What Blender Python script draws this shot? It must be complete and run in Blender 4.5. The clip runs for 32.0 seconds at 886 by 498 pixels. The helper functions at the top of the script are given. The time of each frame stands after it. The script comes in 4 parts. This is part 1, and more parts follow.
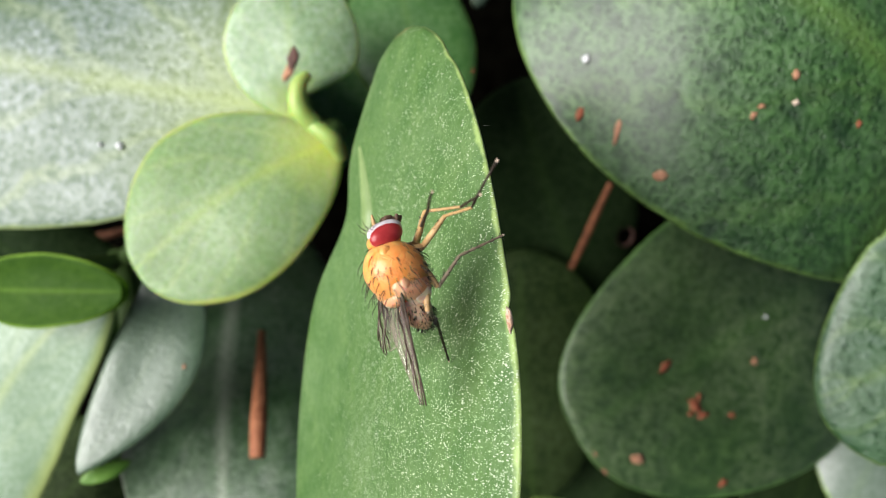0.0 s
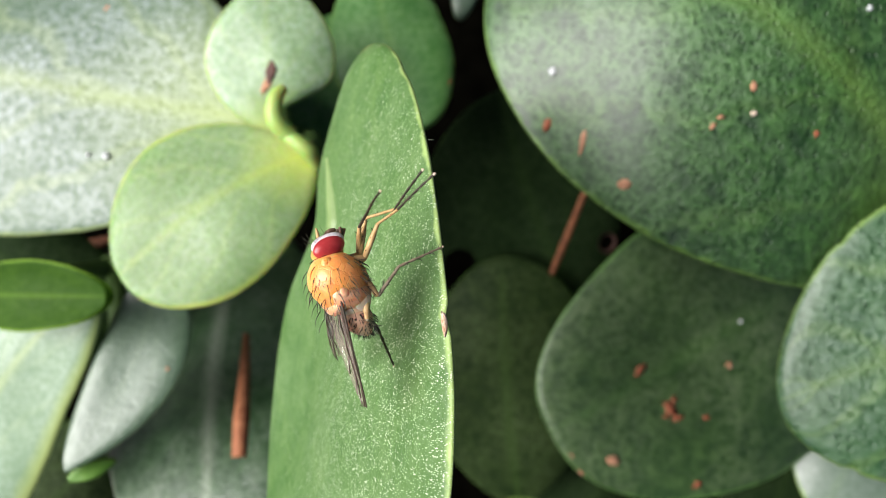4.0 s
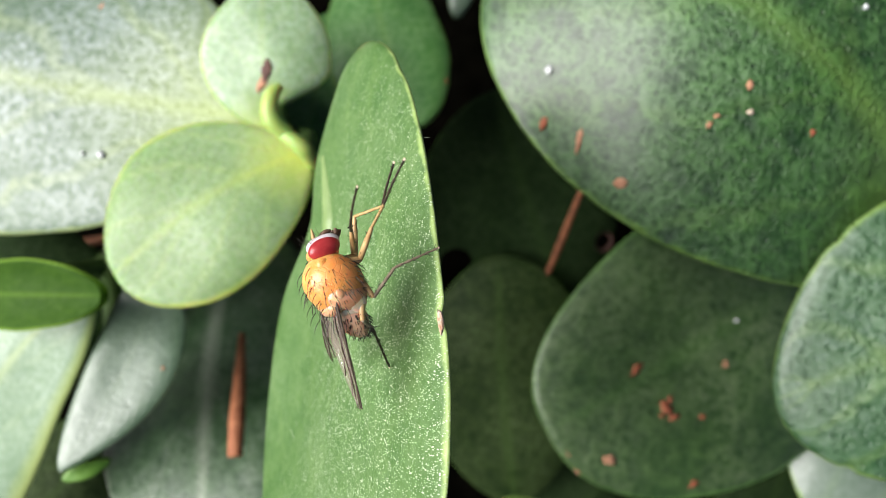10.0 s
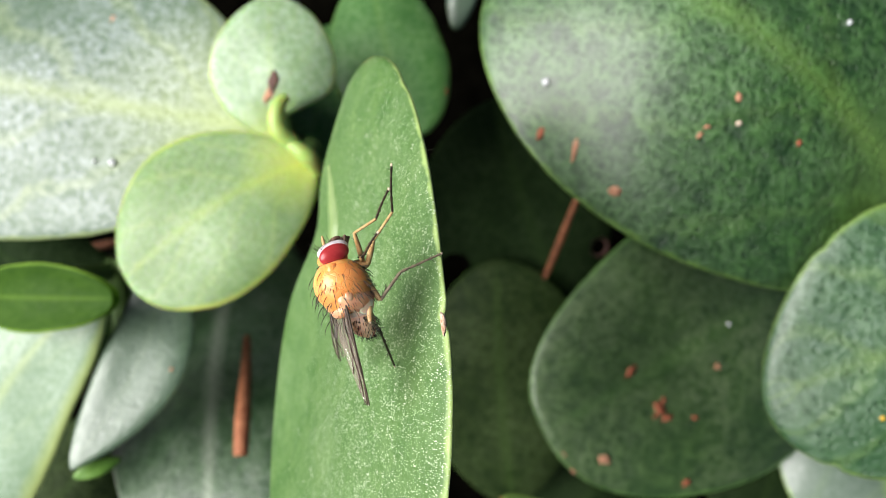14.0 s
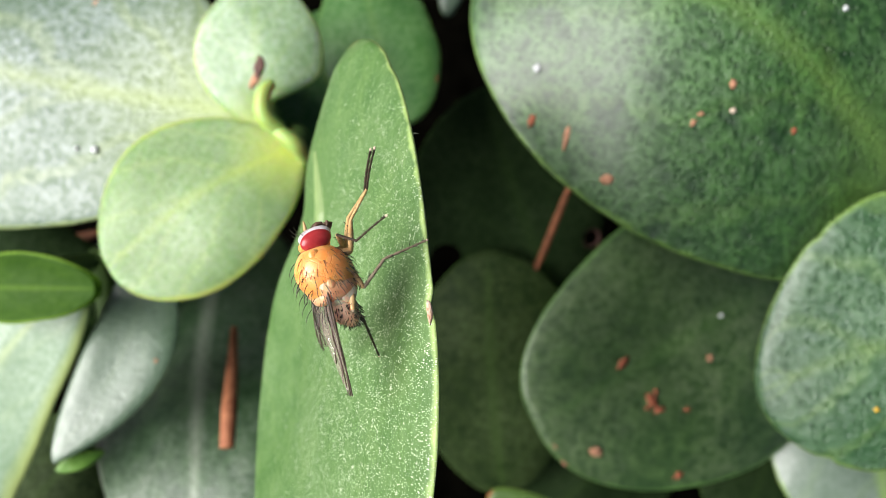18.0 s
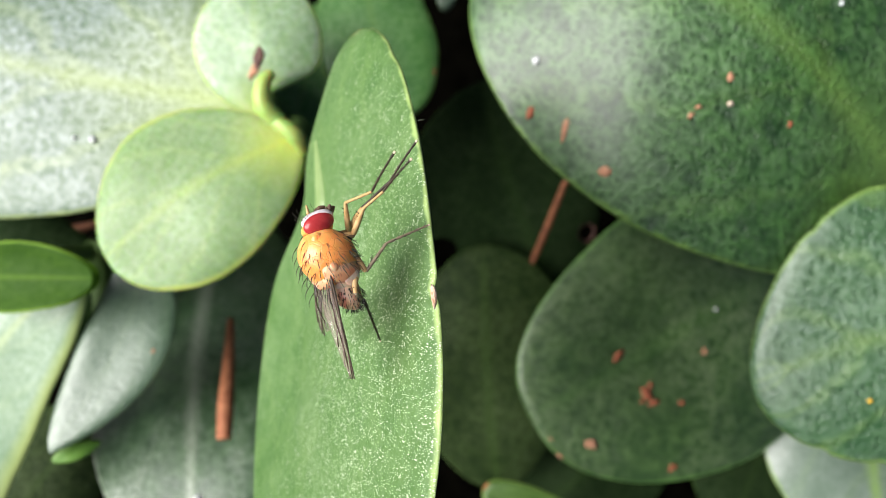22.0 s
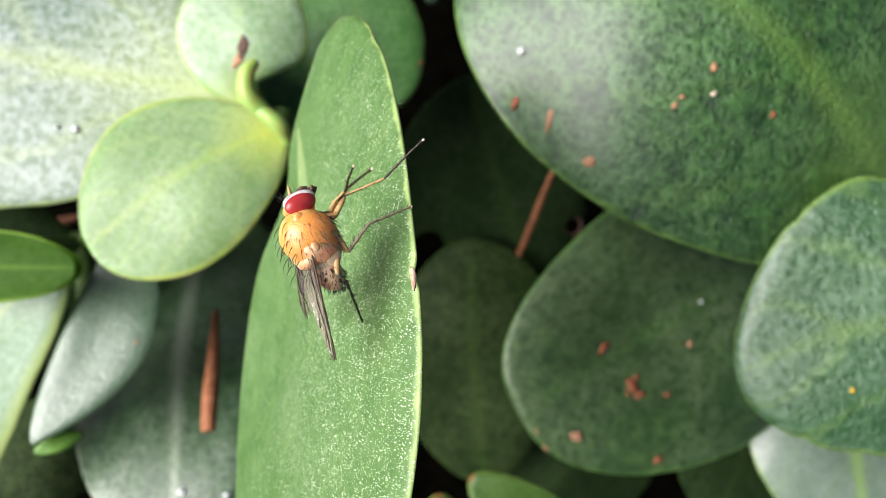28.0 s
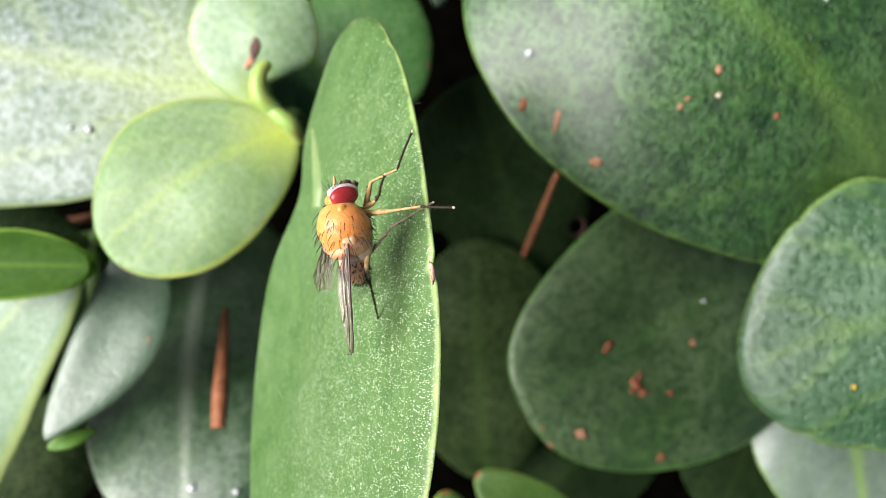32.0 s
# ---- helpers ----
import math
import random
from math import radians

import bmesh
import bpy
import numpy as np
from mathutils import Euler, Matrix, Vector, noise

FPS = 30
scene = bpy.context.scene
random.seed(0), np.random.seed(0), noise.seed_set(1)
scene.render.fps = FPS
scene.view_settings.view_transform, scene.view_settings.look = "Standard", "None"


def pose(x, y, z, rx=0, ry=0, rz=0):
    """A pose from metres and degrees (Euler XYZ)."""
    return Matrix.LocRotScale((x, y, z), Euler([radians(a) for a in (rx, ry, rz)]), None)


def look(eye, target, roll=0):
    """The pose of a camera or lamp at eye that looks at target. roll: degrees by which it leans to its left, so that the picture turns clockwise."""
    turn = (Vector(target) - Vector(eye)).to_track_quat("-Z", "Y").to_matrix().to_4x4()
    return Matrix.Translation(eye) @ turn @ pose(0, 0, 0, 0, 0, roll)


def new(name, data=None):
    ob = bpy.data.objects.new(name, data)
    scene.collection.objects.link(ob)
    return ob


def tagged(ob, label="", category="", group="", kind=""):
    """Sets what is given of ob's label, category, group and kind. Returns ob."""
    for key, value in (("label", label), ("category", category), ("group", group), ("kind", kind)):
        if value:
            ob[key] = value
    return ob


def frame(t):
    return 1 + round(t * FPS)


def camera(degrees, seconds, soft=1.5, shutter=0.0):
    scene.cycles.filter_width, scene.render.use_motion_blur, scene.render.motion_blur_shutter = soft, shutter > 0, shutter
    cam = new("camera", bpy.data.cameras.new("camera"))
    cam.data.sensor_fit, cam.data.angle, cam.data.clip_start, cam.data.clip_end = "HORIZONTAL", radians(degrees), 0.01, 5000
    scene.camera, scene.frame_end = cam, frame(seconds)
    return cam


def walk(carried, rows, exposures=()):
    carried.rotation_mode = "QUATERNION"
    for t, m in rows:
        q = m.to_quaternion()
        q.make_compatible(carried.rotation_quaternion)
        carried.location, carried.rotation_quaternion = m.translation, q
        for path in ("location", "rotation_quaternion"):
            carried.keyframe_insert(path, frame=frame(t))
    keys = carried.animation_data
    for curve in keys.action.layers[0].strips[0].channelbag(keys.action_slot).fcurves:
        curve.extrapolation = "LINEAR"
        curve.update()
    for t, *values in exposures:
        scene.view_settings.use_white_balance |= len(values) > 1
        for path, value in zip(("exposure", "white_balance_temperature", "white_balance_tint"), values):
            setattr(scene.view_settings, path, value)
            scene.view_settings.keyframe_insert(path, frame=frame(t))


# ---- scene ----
# One unit of the plan is a millimetre: MM turns it into metres.
MM = 0.001
cam = camera(60.0, 32.0, soft=0.8)
cam.data.dof.use_dof = True
cam.data.dof.focus_distance = 0.0428
cam.data.dof.aperture_fstop = 44.0
PATH = [
    (0, -0.00423, -0.00017, 0.14823, -0.235, -0.785, 0.010),
    (0.5, -0.00331, -0.00034, 0.14885, -0.122, -0.282, 0.143),
    (1, -0.00267, -0.00038, 0.14986, -0.025, 0.117, 0.120),
    (1.5, -0.00102, -0.00026, 0.15048, 0.144, 0.410, 0.148),
    (2, -0.00064, 0.00018, 0.14978, 0.065, 0.393, -0.026),
    (2.5, -0.00038, 0.00008, 0.15083, 0.200, 0.262, -0.011),
    (3, -0.00029, 0.00039, 0.15034, 0.136, 0.223, -0.111),
    (3.5, -0.00030, 0.00017, 0.15089, 0.117, 0.211, -0.034),
    (5.5, -0.00055, -0.00005, 0.14980, -0.035, -0.040, 0.031),
    (6, -0.00070, -0.00009, 0.15064, 0.082, 0.152, -0.006),
    (6.5, 0.00002, -0.00014, 0.15045, 0.057, 0.154, -0.035),
    (7, -0.00043, -0.00002, 0.14998, 0.007, 0.098, 0.031),
    (7.5, 0.00006, -0.00007, 0.15017, -0.004, 0.075, -0.008),
    (7.9, -0.00027, -0.00005, 0.15004, -0.057, 0.290, -0.058),
    (8, -0.00034, -0.00011, 0.15025, 0.075, 0.019, -0.002),
    (8.5, 0.00017, -0.00002, 0.15020, -0.005, 0.136, 0.015),
    (9, 0.00000, 0.00000, 0.15000, 0.000, -0.000, -0.000),
    (9.5, 0.00013, -0.00013, 0.15058, 0.063, -0.067, 0.052),
    (10, -0.00031, -0.00007, 0.15056, 0.092, -0.126, 0.007),
    (10.5, 0.00013, -0.00008, 0.15054, 0.092, -0.144, 0.017),
    (11, -0.00017, -0.00005, 0.15024, 0.027, -0.104, 0.011),
    (11.5, 0.00041, -0.00009, 0.15017, 0.028, -0.085, 0.000),
    (12, 0.00009, -0.00013, 0.15039, 0.025, -0.223, 0.024),
    (12.5, -0.00011, -0.00039, 0.15076, 0.101, -0.425, 0.127),
    (13, -0.00073, -0.00050, 0.15093, 0.145, -0.542, 0.144),
    (13.5, -0.00082, -0.00057, 0.15247, 0.345, -0.472, 0.161),
    (14, -0.00061, 0.00003, 0.15321, 0.411, -0.315, 0.089),
    (14.5, -0.00033, -0.00009, 0.15321, 0.407, -0.328, 0.087),
    (16.5, -0.00067, -0.00057, 0.15310, 0.499, -0.729, 0.185),
    (17, -0.00034, 0.00006, 0.15276, 0.349, -0.602, 0.099),
    (17.5, -0.00030, -0.00014, 0.15237, 0.030, -0.652, 0.077),
    (18, -0.00022, -0.00037, 0.15190, -0.082, -0.819, 0.142),
    (18.5, 0.00043, -0.00041, 0.15123, -0.224, -0.893, 0.143),
    (19, -0.00050, -0.00086, 0.15187, -0.071, -1.035, 0.213),
    (19.5, -0.00055, -0.00100, 0.15244, 0.042, -1.126, 0.227),
    (20, -0.00091, -0.00090, 0.15217, 0.049, -1.179, 0.298),
    (20.5, -0.00097, -0.00080, 0.15270, 0.092, -1.111, 0.211),
    (21, -0.00194, -0.00086, 0.15349, 0.101, -1.176, 0.402),
    (21.5, -0.00155, -0.00109, 0.15344, 0.108, -1.333, 0.351),
    (22, -0.00098, -0.00121, 0.15215, -0.114, -1.512, 0.410),
    (22.5, -0.00124, -0.00150, 0.15237, -0.004, -1.689, 0.393),
    (23, -0.00035, -0.00190, 0.15396, 0.153, -1.792, 0.343),
    (23.5, -0.00146, -0.00192, 0.15428, 0.118, -1.843, 0.477),
    (24, -0.00037, -0.00153, 0.15340, -0.056, -1.827, 0.293),
    (24.5, -0.00080, -0.00165, 0.15353, -0.109, -1.827, 0.412),
    (25, 0.00010, -0.00164, 0.15233, -0.174, -1.775, 0.359),
    (25.5, -0.00044, -0.00173, 0.15249, -0.152, -1.878, 0.469),
    (27.5, -0.00007, -0.00213, 0.15259, -0.086, -2.004, 0.422),
    (28, -0.00032, -0.00222, 0.15211, -0.080, -2.157, 0.461),
    (28.5, -0.00013, -0.00239, 0.15234, -0.036, -2.099, 0.456),
    (29, -0.00063, -0.00248, 0.15309, 0.061, -2.112, 0.441),
    (29.5, -0.00031, -0.00220, 0.15249, -0.021, -1.936, 0.336),
    (30, -0.00114, -0.00222, 0.15276, 0.005, -1.900, 0.330),
    (30.5, -0.00052, -0.00233, 0.15366, 0.076, -1.859, 0.349),
    (31, -0.00170, -0.00256, 0.15390, 0.169, -1.991, 0.431),
    (31.5, -0.00069, -0.00252, 0.15317, 0.153, -2.151, 0.377),
    (32, -0.00154, -0.00266, 0.15324, 0.142, -2.376, 0.543),
]
walk(cam, [(t, pose(*p)) for t, *p in PATH], exposures=[(0.0, 0.02), (1.5, 0.08), (6.0, 0.22), (14.0, 0.25), (28.0, 0.35), (32.0, 0.33)])

# ---- world and light: bright overcast, brightest from the upper left ----
SUN_EL, SUN_AZ = 43.0, 175.0
world = bpy.data.worlds.new("world")
scene.world = world
world.use_nodes = True
wn = world.node_tree
wn.nodes.clear()
w_out = wn.nodes.new("ShaderNodeOutputWorld")
w_bg = wn.nodes.new("ShaderNodeBackground")
w_sky = wn.nodes.new("ShaderNodeTexSky")
w_sky.sky_type, w_sky.sun_disc = "NISHITA", False
w_sky.sun_elevation, w_sky.sun_rotation = radians(SUN_EL), radians(90 - SUN_AZ)
w_sky.dust_density, w_sky.ozone_density, w_sky.air_density = 3.0, 0.3, 0.6
w_bg.inputs["Strength"].default_value = 0.040
wn.links.new(w_sky.outputs[0], w_bg.inputs[0])
wn.links.new(w_bg.outputs[0], w_out.inputs[0])
sun = new("sun", bpy.data.lights.new("sun", "SUN"))
sun.data.energy, sun.data.angle, sun.data.color = 6.5, radians(54), (1.0, 0.968, 0.955)
sun_way = Vector((math.cos(radians(SUN_EL)) * math.cos(radians(SUN_AZ)), math.cos(radians(SUN_EL)) * math.sin(radians(SUN_AZ)), math.sin(radians(SUN_EL))))
sun.matrix_world = look(sun_way, (0, 0, 0))


# ---- materials ----
def shader(name, rough=0.5, **more):
    """A node material: returns it, its tree and its main shader."""
    m = bpy.data.materials.new(name)
    m.use_nodes = True
    b = m.node_tree.nodes["Principled BSDF"]
    b.inputs["Roughness"].default_value = rough
    for key, value in more.items():
        b.inputs[key.replace("_", " ")].default_value = value
    return m, m.node_tree, b


def node(tree, kind, **values):
    n = tree.nodes.new(kind)
    for key, value in values.items():
        if key in n.inputs:
            n.inputs[key].default_value = value
    return n


def noise_tex(tree, scale, detail=3.0, vector=None, rough=0.5):
    n = node(tree, "ShaderNodeTexNoise", Scale=scale, Detail=detail, Roughness=rough)
    if vector is not None:
        tree.links.new(vector, n.inputs["Vector"])
    return n.outputs["Fac"]


def ramp(tree, fac, stops):
    n = tree.nodes.new("ShaderNodeValToRGB")
    e = n.color_ramp.elements
    while len(e) < len(stops):
        e.new(0.5)
    for el, (at, c) in zip(e, stops):
        el.position, el.color = at, (*c, 1) if len(c) == 3 else c
    tree.links.new(fac, n.inputs[0])
    return n.outputs[0]


def mix(tree, fac, a, b, mode="MIX"):
    n = tree.nodes.new("ShaderNodeMix")
    n.data_type, n.blend_type = "RGBA", mode
    for value, sock in ((fac, n.inputs[0]), (a, n.inputs[6]), (b, n.inputs[7])):
        if hasattr(value, "is_linked"):
            tree.links.new(value, sock)
        else:
            sock.default_value = value if isinstance(value, float) else (*value, 1)
    return n.outputs[2]


def grey(v):
    return (v, v, v)


def maths(tree, op, a, b=None):
    n = tree.nodes.new("ShaderNodeMath")
    n.operation = op
    for value, sock in ((a, n.inputs[0]), (b, n.inputs[1])):
        if value is None:
            continue
        if hasattr(value, "is_linked"):
            tree.links.new(value, sock)
        else:
            sock.default_value = value
    return n.outputs[0]


def leaf_material(name, deep, fresh, bloom_sheen, bloom_amount, rough, relief, rim, base=None, veins=0.2, rib=0.35, specks=0.0, dimple=1500, tip=None, gloss=0.6, edge=0.462, coat=0.0, mottle=1.0, glow=0.0, coat_rough=0.3):
    """A thick, waxy leaf: mottled greens, small pits, a pale bloom with sky sheen painted in, paler ribs and rim, a
    tinted base, pale specks.
    """
    m, t, b = shader(name, rough)
    uv = t.nodes.new("ShaderNodeUVMap").outputs[0]
    ob = t.nodes.new("ShaderNodeTexCoord").outputs["Object"]
    sep = t.nodes.new("ShaderNodeSeparateXYZ")
    t.links.new(uv, sep.inputs[0])
    along, across = sep.outputs[0], sep.outputs[1]
    big = noise_tex(t, 120, 2, ob)
    mid = noise_tex(t, 480, 4, ob, 0.6)
    grain = noise_tex(t, dimple, 4, ob, 0.62)
    fine = noise_tex(t, 5200, 2, ob)

    def bent(amount, scale):
        push = node(t, "ShaderNodeTexNoise", Scale=scale, Detail=2.0)
        t.links.new(ob, push.inputs["Vector"])
        add = t.nodes.new("ShaderNodeVectorMath")
        add.operation = "MULTIPLY_ADD"
        add.inputs[1].default_value = (amount, amount, amount)
        t.links.new(push.outputs["Color"], add.inputs[0])
        t.links.new(ob, add.inputs[2])
        return add.outputs[0]

    def cells(scale, vector):
        v = node(t, "ShaderNodeTexVoronoi", Scale=scale)
        t.links.new(vector, v.inputs["Vector"])
        shade = t.nodes.new("ShaderNodeSeparateColor")
        t.links.new(v.outputs["Color"], shade.inputs[0])
        return v.outputs["Distance"], shade.outputs[0], shade.outputs[1]

    pit, pick, _ = cells(dimple * 1.25, bent(0.0006, dimple))
    hollow = maths(t, "MULTIPLY", ramp(t, pit, [(0.12, grey(1)), (0.52, grey(0))]), ramp(t, pick, [(0.1, grey(0.15)), (0.9, grey(1))]))
    col = mix(t, ramp(t, mid, [(0.32, grey(0)), (0.68, grey(1))]), deep, fresh)
    col = mix(t, ramp(t, big, [(0.35, grey(0)), (0.75, grey(0.6))]), col, fresh)
    col = mix(t, ramp(t, grain, [(0.36, grey(min(0.5 * mottle, 1.0))), (0.52, grey(0))]), col, deep)
    haze = maths(t, "MULTIPLY", ramp(t, grain, [(0.38, grey(max(0.45 - 0.45 * mottle, 0.0))), (0.66, grey(min(0.6 + 0.4 * mottle, 1.0)))]), ramp(t, big, [(0.28, grey(0.15)), (0.68, grey(1))]))
    col = mix(t, maths(t, "MULTIPLY", haze, bloom_amount), col, bloom_sheen)
    col = mix(t, maths(t, "MULTIPLY", hollow, 0.6 * mottle), col, deep)
    far = maths(t, "ABSOLUTE", maths(t, "SUBTRACT", across, 0.5))
    # side veins run forward from the midrib
    wob = maths(t, "ADD", maths(t, "MULTIPLY", big, 5.0), maths(t, "MULTIPLY", mid, 1.6))
    phase = maths(t, "ADD", maths(t, "MULTIPLY", maths(t, "SUBTRACT", along, maths(t, "MULTIPLY", far, 0.7)), 30.0), wob)
    line = maths(t, "MULTIPLY", ramp(t, maths(t, "SINE", phase), [(0.72, grey(0)), (1.0, grey(1))]), ramp(t, grain, [(0.35, grey(0.2)), (0.6, grey(1))]))
    col = mix(t, maths(t, "MULTIPLY", line, veins), col, rim)
    off_rib = maths(t, "ADD", far, maths(t, "MULTIPLY", maths(t, "SUBTRACT", mid, 0.5), 0.05))
    col = mix(t, ramp(t, maths(t, "ADD", off_rib, maths(t, "MULTIPLY", along, 0.02)), [(0.0, grey(rib)), (0.065, grey(0.0))]), col, rim)
    col = mix(t, ramp(t, maths(t, "ADD", far, maths(t, "MULTIPLY", maths(t, "SUBTRACT", mid, 0.5), 0.03)), [(edge, grey(0.0)), (0.5 - 0.2 * (0.5 - edge), grey(0.85))]), col, rim)
    if base:
        col = mix(t, ramp(t, maths(t, "ADD", along, maths(t, "MULTIPLY", far, 0.25)), [(0.05, grey(0.85)), (0.42, grey(0))]), col, base)
    if tip:
        col = mix(t, ramp(t, along, [(0.935, grey(0)), (0.985, grey(0.9))]), col, tip)
    if specks:
        # a crust of pale scales, thick towards one margin and the base
        where = ramp(t, maths(t, "ADD", maths(t, "MULTIPLY", across, 0.9), maths(t, "MULTIPLY", mid, 0.6)), [(0.6, grey(1)), (1.08, grey(0.0))])
        where = maths(t, "MULTIPLY", where, ramp(t, maths(t, "ADD", along, maths(t, "MULTIPLY", mid, 0.3)), [(0.66, grey(1)), (1.02, grey(0.22))]))
        where = maths(t, "MULTIPLY", where, ramp(t, noise_tex(t, 1500, 3, ob, 0.6), [(0.36, grey(0.3)), (0.58, grey(1))]))
        short = t.nodes.new("ShaderNodeVectorMath")
        short.operation = "MULTIPLY"
        short.inputs[1].default_value = (2.3, 1.0, 1.0)
        t.links.new(bent(0.00004, 9000), short.inputs[0])
        for scale, size in ((3400, 0.31), (4300, 0.33), (5200, 0.34)):
            near, chance, shade = cells(scale, short.outputs[0])
            reach = maths(t, "MULTIPLY", shade, size)
            dot = ramp(t, maths(t, "SUBTRACT", near, reach), [(0.0, grey(1)), (0.05, grey(0))])
            kept = ramp(t, maths(t, "SUBTRACT", maths(t, "MULTIPLY", where, 1.1), chance), [(0.04, grey(0)), (0.14, grey(1))])
            tone = ramp(t, pick, [(0.2, (0.30, 0.45, 0.22)), (0.9, (0.68, 0.76, 0.58))])
            col = mix(t, maths(t, "MULTIPLY", maths(t, "MULTIPLY", dot, kept), specks), col, tone)
    t.links.new(col, b.inputs["Base Color"])
    t.links.new(ramp(t, grain, [(0.3, grey(rough + 0.1)), (0.7, grey(rough - 0.06))]), b.inputs["Roughness"])
    height = maths(t, "ADD", maths(t, "MULTIPLY", mid, 0.6), maths(t, "ADD", maths(t, "MULTIPLY", grain, 0.45), maths(t, "MULTIPLY", fine, 0.12)))
    height = maths(t, "SUBTRACT", height, maths(t, "MULTIPLY", hollow, 0.32))
    bump = node(t, "ShaderNodeBump", Strength=relief, Distance=0.0005)
    t.links.new(height, bump.inputs["Height"])
    t.links.new(bump.outputs[0], b.inputs["Normal"])
    b.inputs["Specular IOR Level"].default_value = gloss
    b.inputs["Coat Weight"].default_value = coat
    b.inputs["Subsurface Weight"].default_value = glow
    b.inputs["Subsurface Scale"].default_value = 0.003
    b.inputs["Subsurface Radius"].default_value = (0.5, 1.0, 0.2)
    b.inputs["Coat Roughness"].default_value = coat_rough
    return m


M_BLADE = leaf_material("blade_green", (0.043, 0.116, 0.021), (0.088, 0.174, 0.045), (0.29, 0.38, 0.25), 0.22, 0.45, 0.3, (0.36, 0.50, 0.16), None, 0.05, 0.03, 0.8, 2200, (0.3, 0.2, 0.08), 0.4, 0.489, mottle=0.5)
M_LIGHT = leaf_material("young_green", (0.140, 0.245, 0.080), (0.205, 0.315, 0.125), (0.46, 0.54, 0.44), 0.26, 0.44, 0.2, (0.42, 0.52, 0.10), (0.54, 0.58, 0.06), 0.14, 0.32, 0.0, 1500, None, 0.5, 0.46, mottle=0.85, glow=0.6)
# The whitish bloom also paints in the lobe's highlight.
M_SMALL = leaf_material("tender_green", (0.14, 0.25, 0.10), (0.19, 0.31, 0.14), (0.48, 0.57, 0.48), 0.5, 0.36, 0.14, (0.38, 0.50, 0.13), (0.46, 0.55, 0.09), 0.1, 0.2, 0.0, 1500, None, 0.6, 0.472, mottle=0.75, glow=0.45)
# Wax bloom tinted bluish to put sky sheen into the base colour.
M_PALE = leaf_material("pale_waxy_sheen_green", (0.055, 0.112, 0.056), (0.116, 0.176, 0.110), (0.37, 0.43, 0.45), 0.58, 0.40, 0.35, (0.27, 0.35, 0.12), (0.34, 0.43, 0.14), 0.36, 0.6, 0.0, 1100, None, 0.6, 0.484, mottle=1.0)
M_EDGE = leaf_material("pale_edged_green", (0.10, 0.20, 0.09), (0.15, 0.25, 0.12), (0.44, 0.54, 0.48), 0.45, 0.42, 0.16, (0.36, 0.45, 0.14), None, 0.08, 0.5, 0.0, 1700, None, 0.6, 0.39, mottle=0.5)
M_DEEP = leaf_material("deep_green", (0.004, 0.030, 0.005), (0.052, 0.150, 0.027), (0.36, 0.44, 0.35), 0.17, 0.42, 1.15, (0.15, 0.28, 0.05), (0.16, 0.30, 0.055), 0.16, 0.45, 0.0, 1450, None, 0.4, 0.488, 0.8, mottle=1.35, coat_rough=0.33)
# Part of this leaf's bluish sheen is painted through its bloom colour.
M_BLUE = leaf_material("blue_green", (0.014, 0.072, 0.016), (0.062, 0.152, 0.050), (0.38, 0.47, 0.46), 0.18, 0.40, 1.2, (0.19, 0.32, 0.06), None, 0.28, 0.35, 0.0, 1200, None, 0.65, 0.478, 0.85, mottle=1.25, coat_rough=0.38)
M_GREYLEAF = leaf_material("grey_green", (0.050, 0.098, 0.052), (0.088, 0.150, 0.086), (0.28, 0.35, 0.30), 0.28, 0.36, 0.25, (0.22, 0.32, 0.14), None, 0.06, 0.1, 0.0, 1400, None, 0.9, 0.488, 0.3, 0.7)
M_RIBBED = leaf_material("ribbed_grey_green", (0.085, 0.14, 0.09), (0.13, 0.195, 0.13), (0.40, 0.46, 0.42), 0.42, 0.36, 0.25, (0.26, 0.42, 0.08), None, 0.1, 0.85, 0.0, 1500, None, 0.9, 0.485, 0.3, 0.6)
# Low leaves: the deep shade around them is put into this near-black green.
M_SHADE_DARK = leaf_material("shade_dark_green", (0.005, 0.015, 0.003), (0.015, 0.032, 0.009), (0.07, 0.10, 0.05), 0.25, 0.7, 0.35, (0.05, 0.10, 0.022), None, 0.06, 0.2, 0.0, 1700, None, 0.06, 0.488)
M_LOW = leaf_material("dull_green", (0.012, 0.046, 0.007), (0.060, 0.126, 0.030), (0.30, 0.36, 0.22), 0.36, 0.44, 0.6, (0.11, 0.25, 0.05), None, 0.08, 0.2, 0.0, 1200, None, 0.5, 0.484, 0.55, mottle=1.15, coat_rough=0.36)
# A shaded copy of the leaf green: its darkness is painted shade.
M_SHADE_MID = leaf_material("shade_mid_green", (0.005, 0.018, 0.002), (0.026, 0.050, 0.010), (0.15, 0.20, 0.09), 0.3, 0.6, 0.4, (0.08, 0.16, 0.03), None, 0.06, 0.2, 0.0, 1700, None, 0.15, 0.488)
M_BACK = leaf_material("smooth_green", (0.026, 0.104, 0.018), (0.070, 0.180, 0.040), (0.34, 0.44, 0.30), 0.2, 0.42, 0.25, (0.16, 0.28, 0.05), None, 0.05, 0.2, 0.0, 1500, None, 0.35, 0.482, mottle=0.9)
# Besides the real midrib, pale rib and bloom colours paint in some white sheen.
M_MOIST = leaf_material("moist_sheen_green", (0.006, 0.040, 0.006), (0.040, 0.105, 0.028), (0.46, 0.52, 0.46), 0.26, 0.36, 0.4, (0.40, 0.45, 0.36), None, 0.10, 0.5, 0.0, 1400, None, 0.6, 0.49, 0.8, coat_rough=0.34)
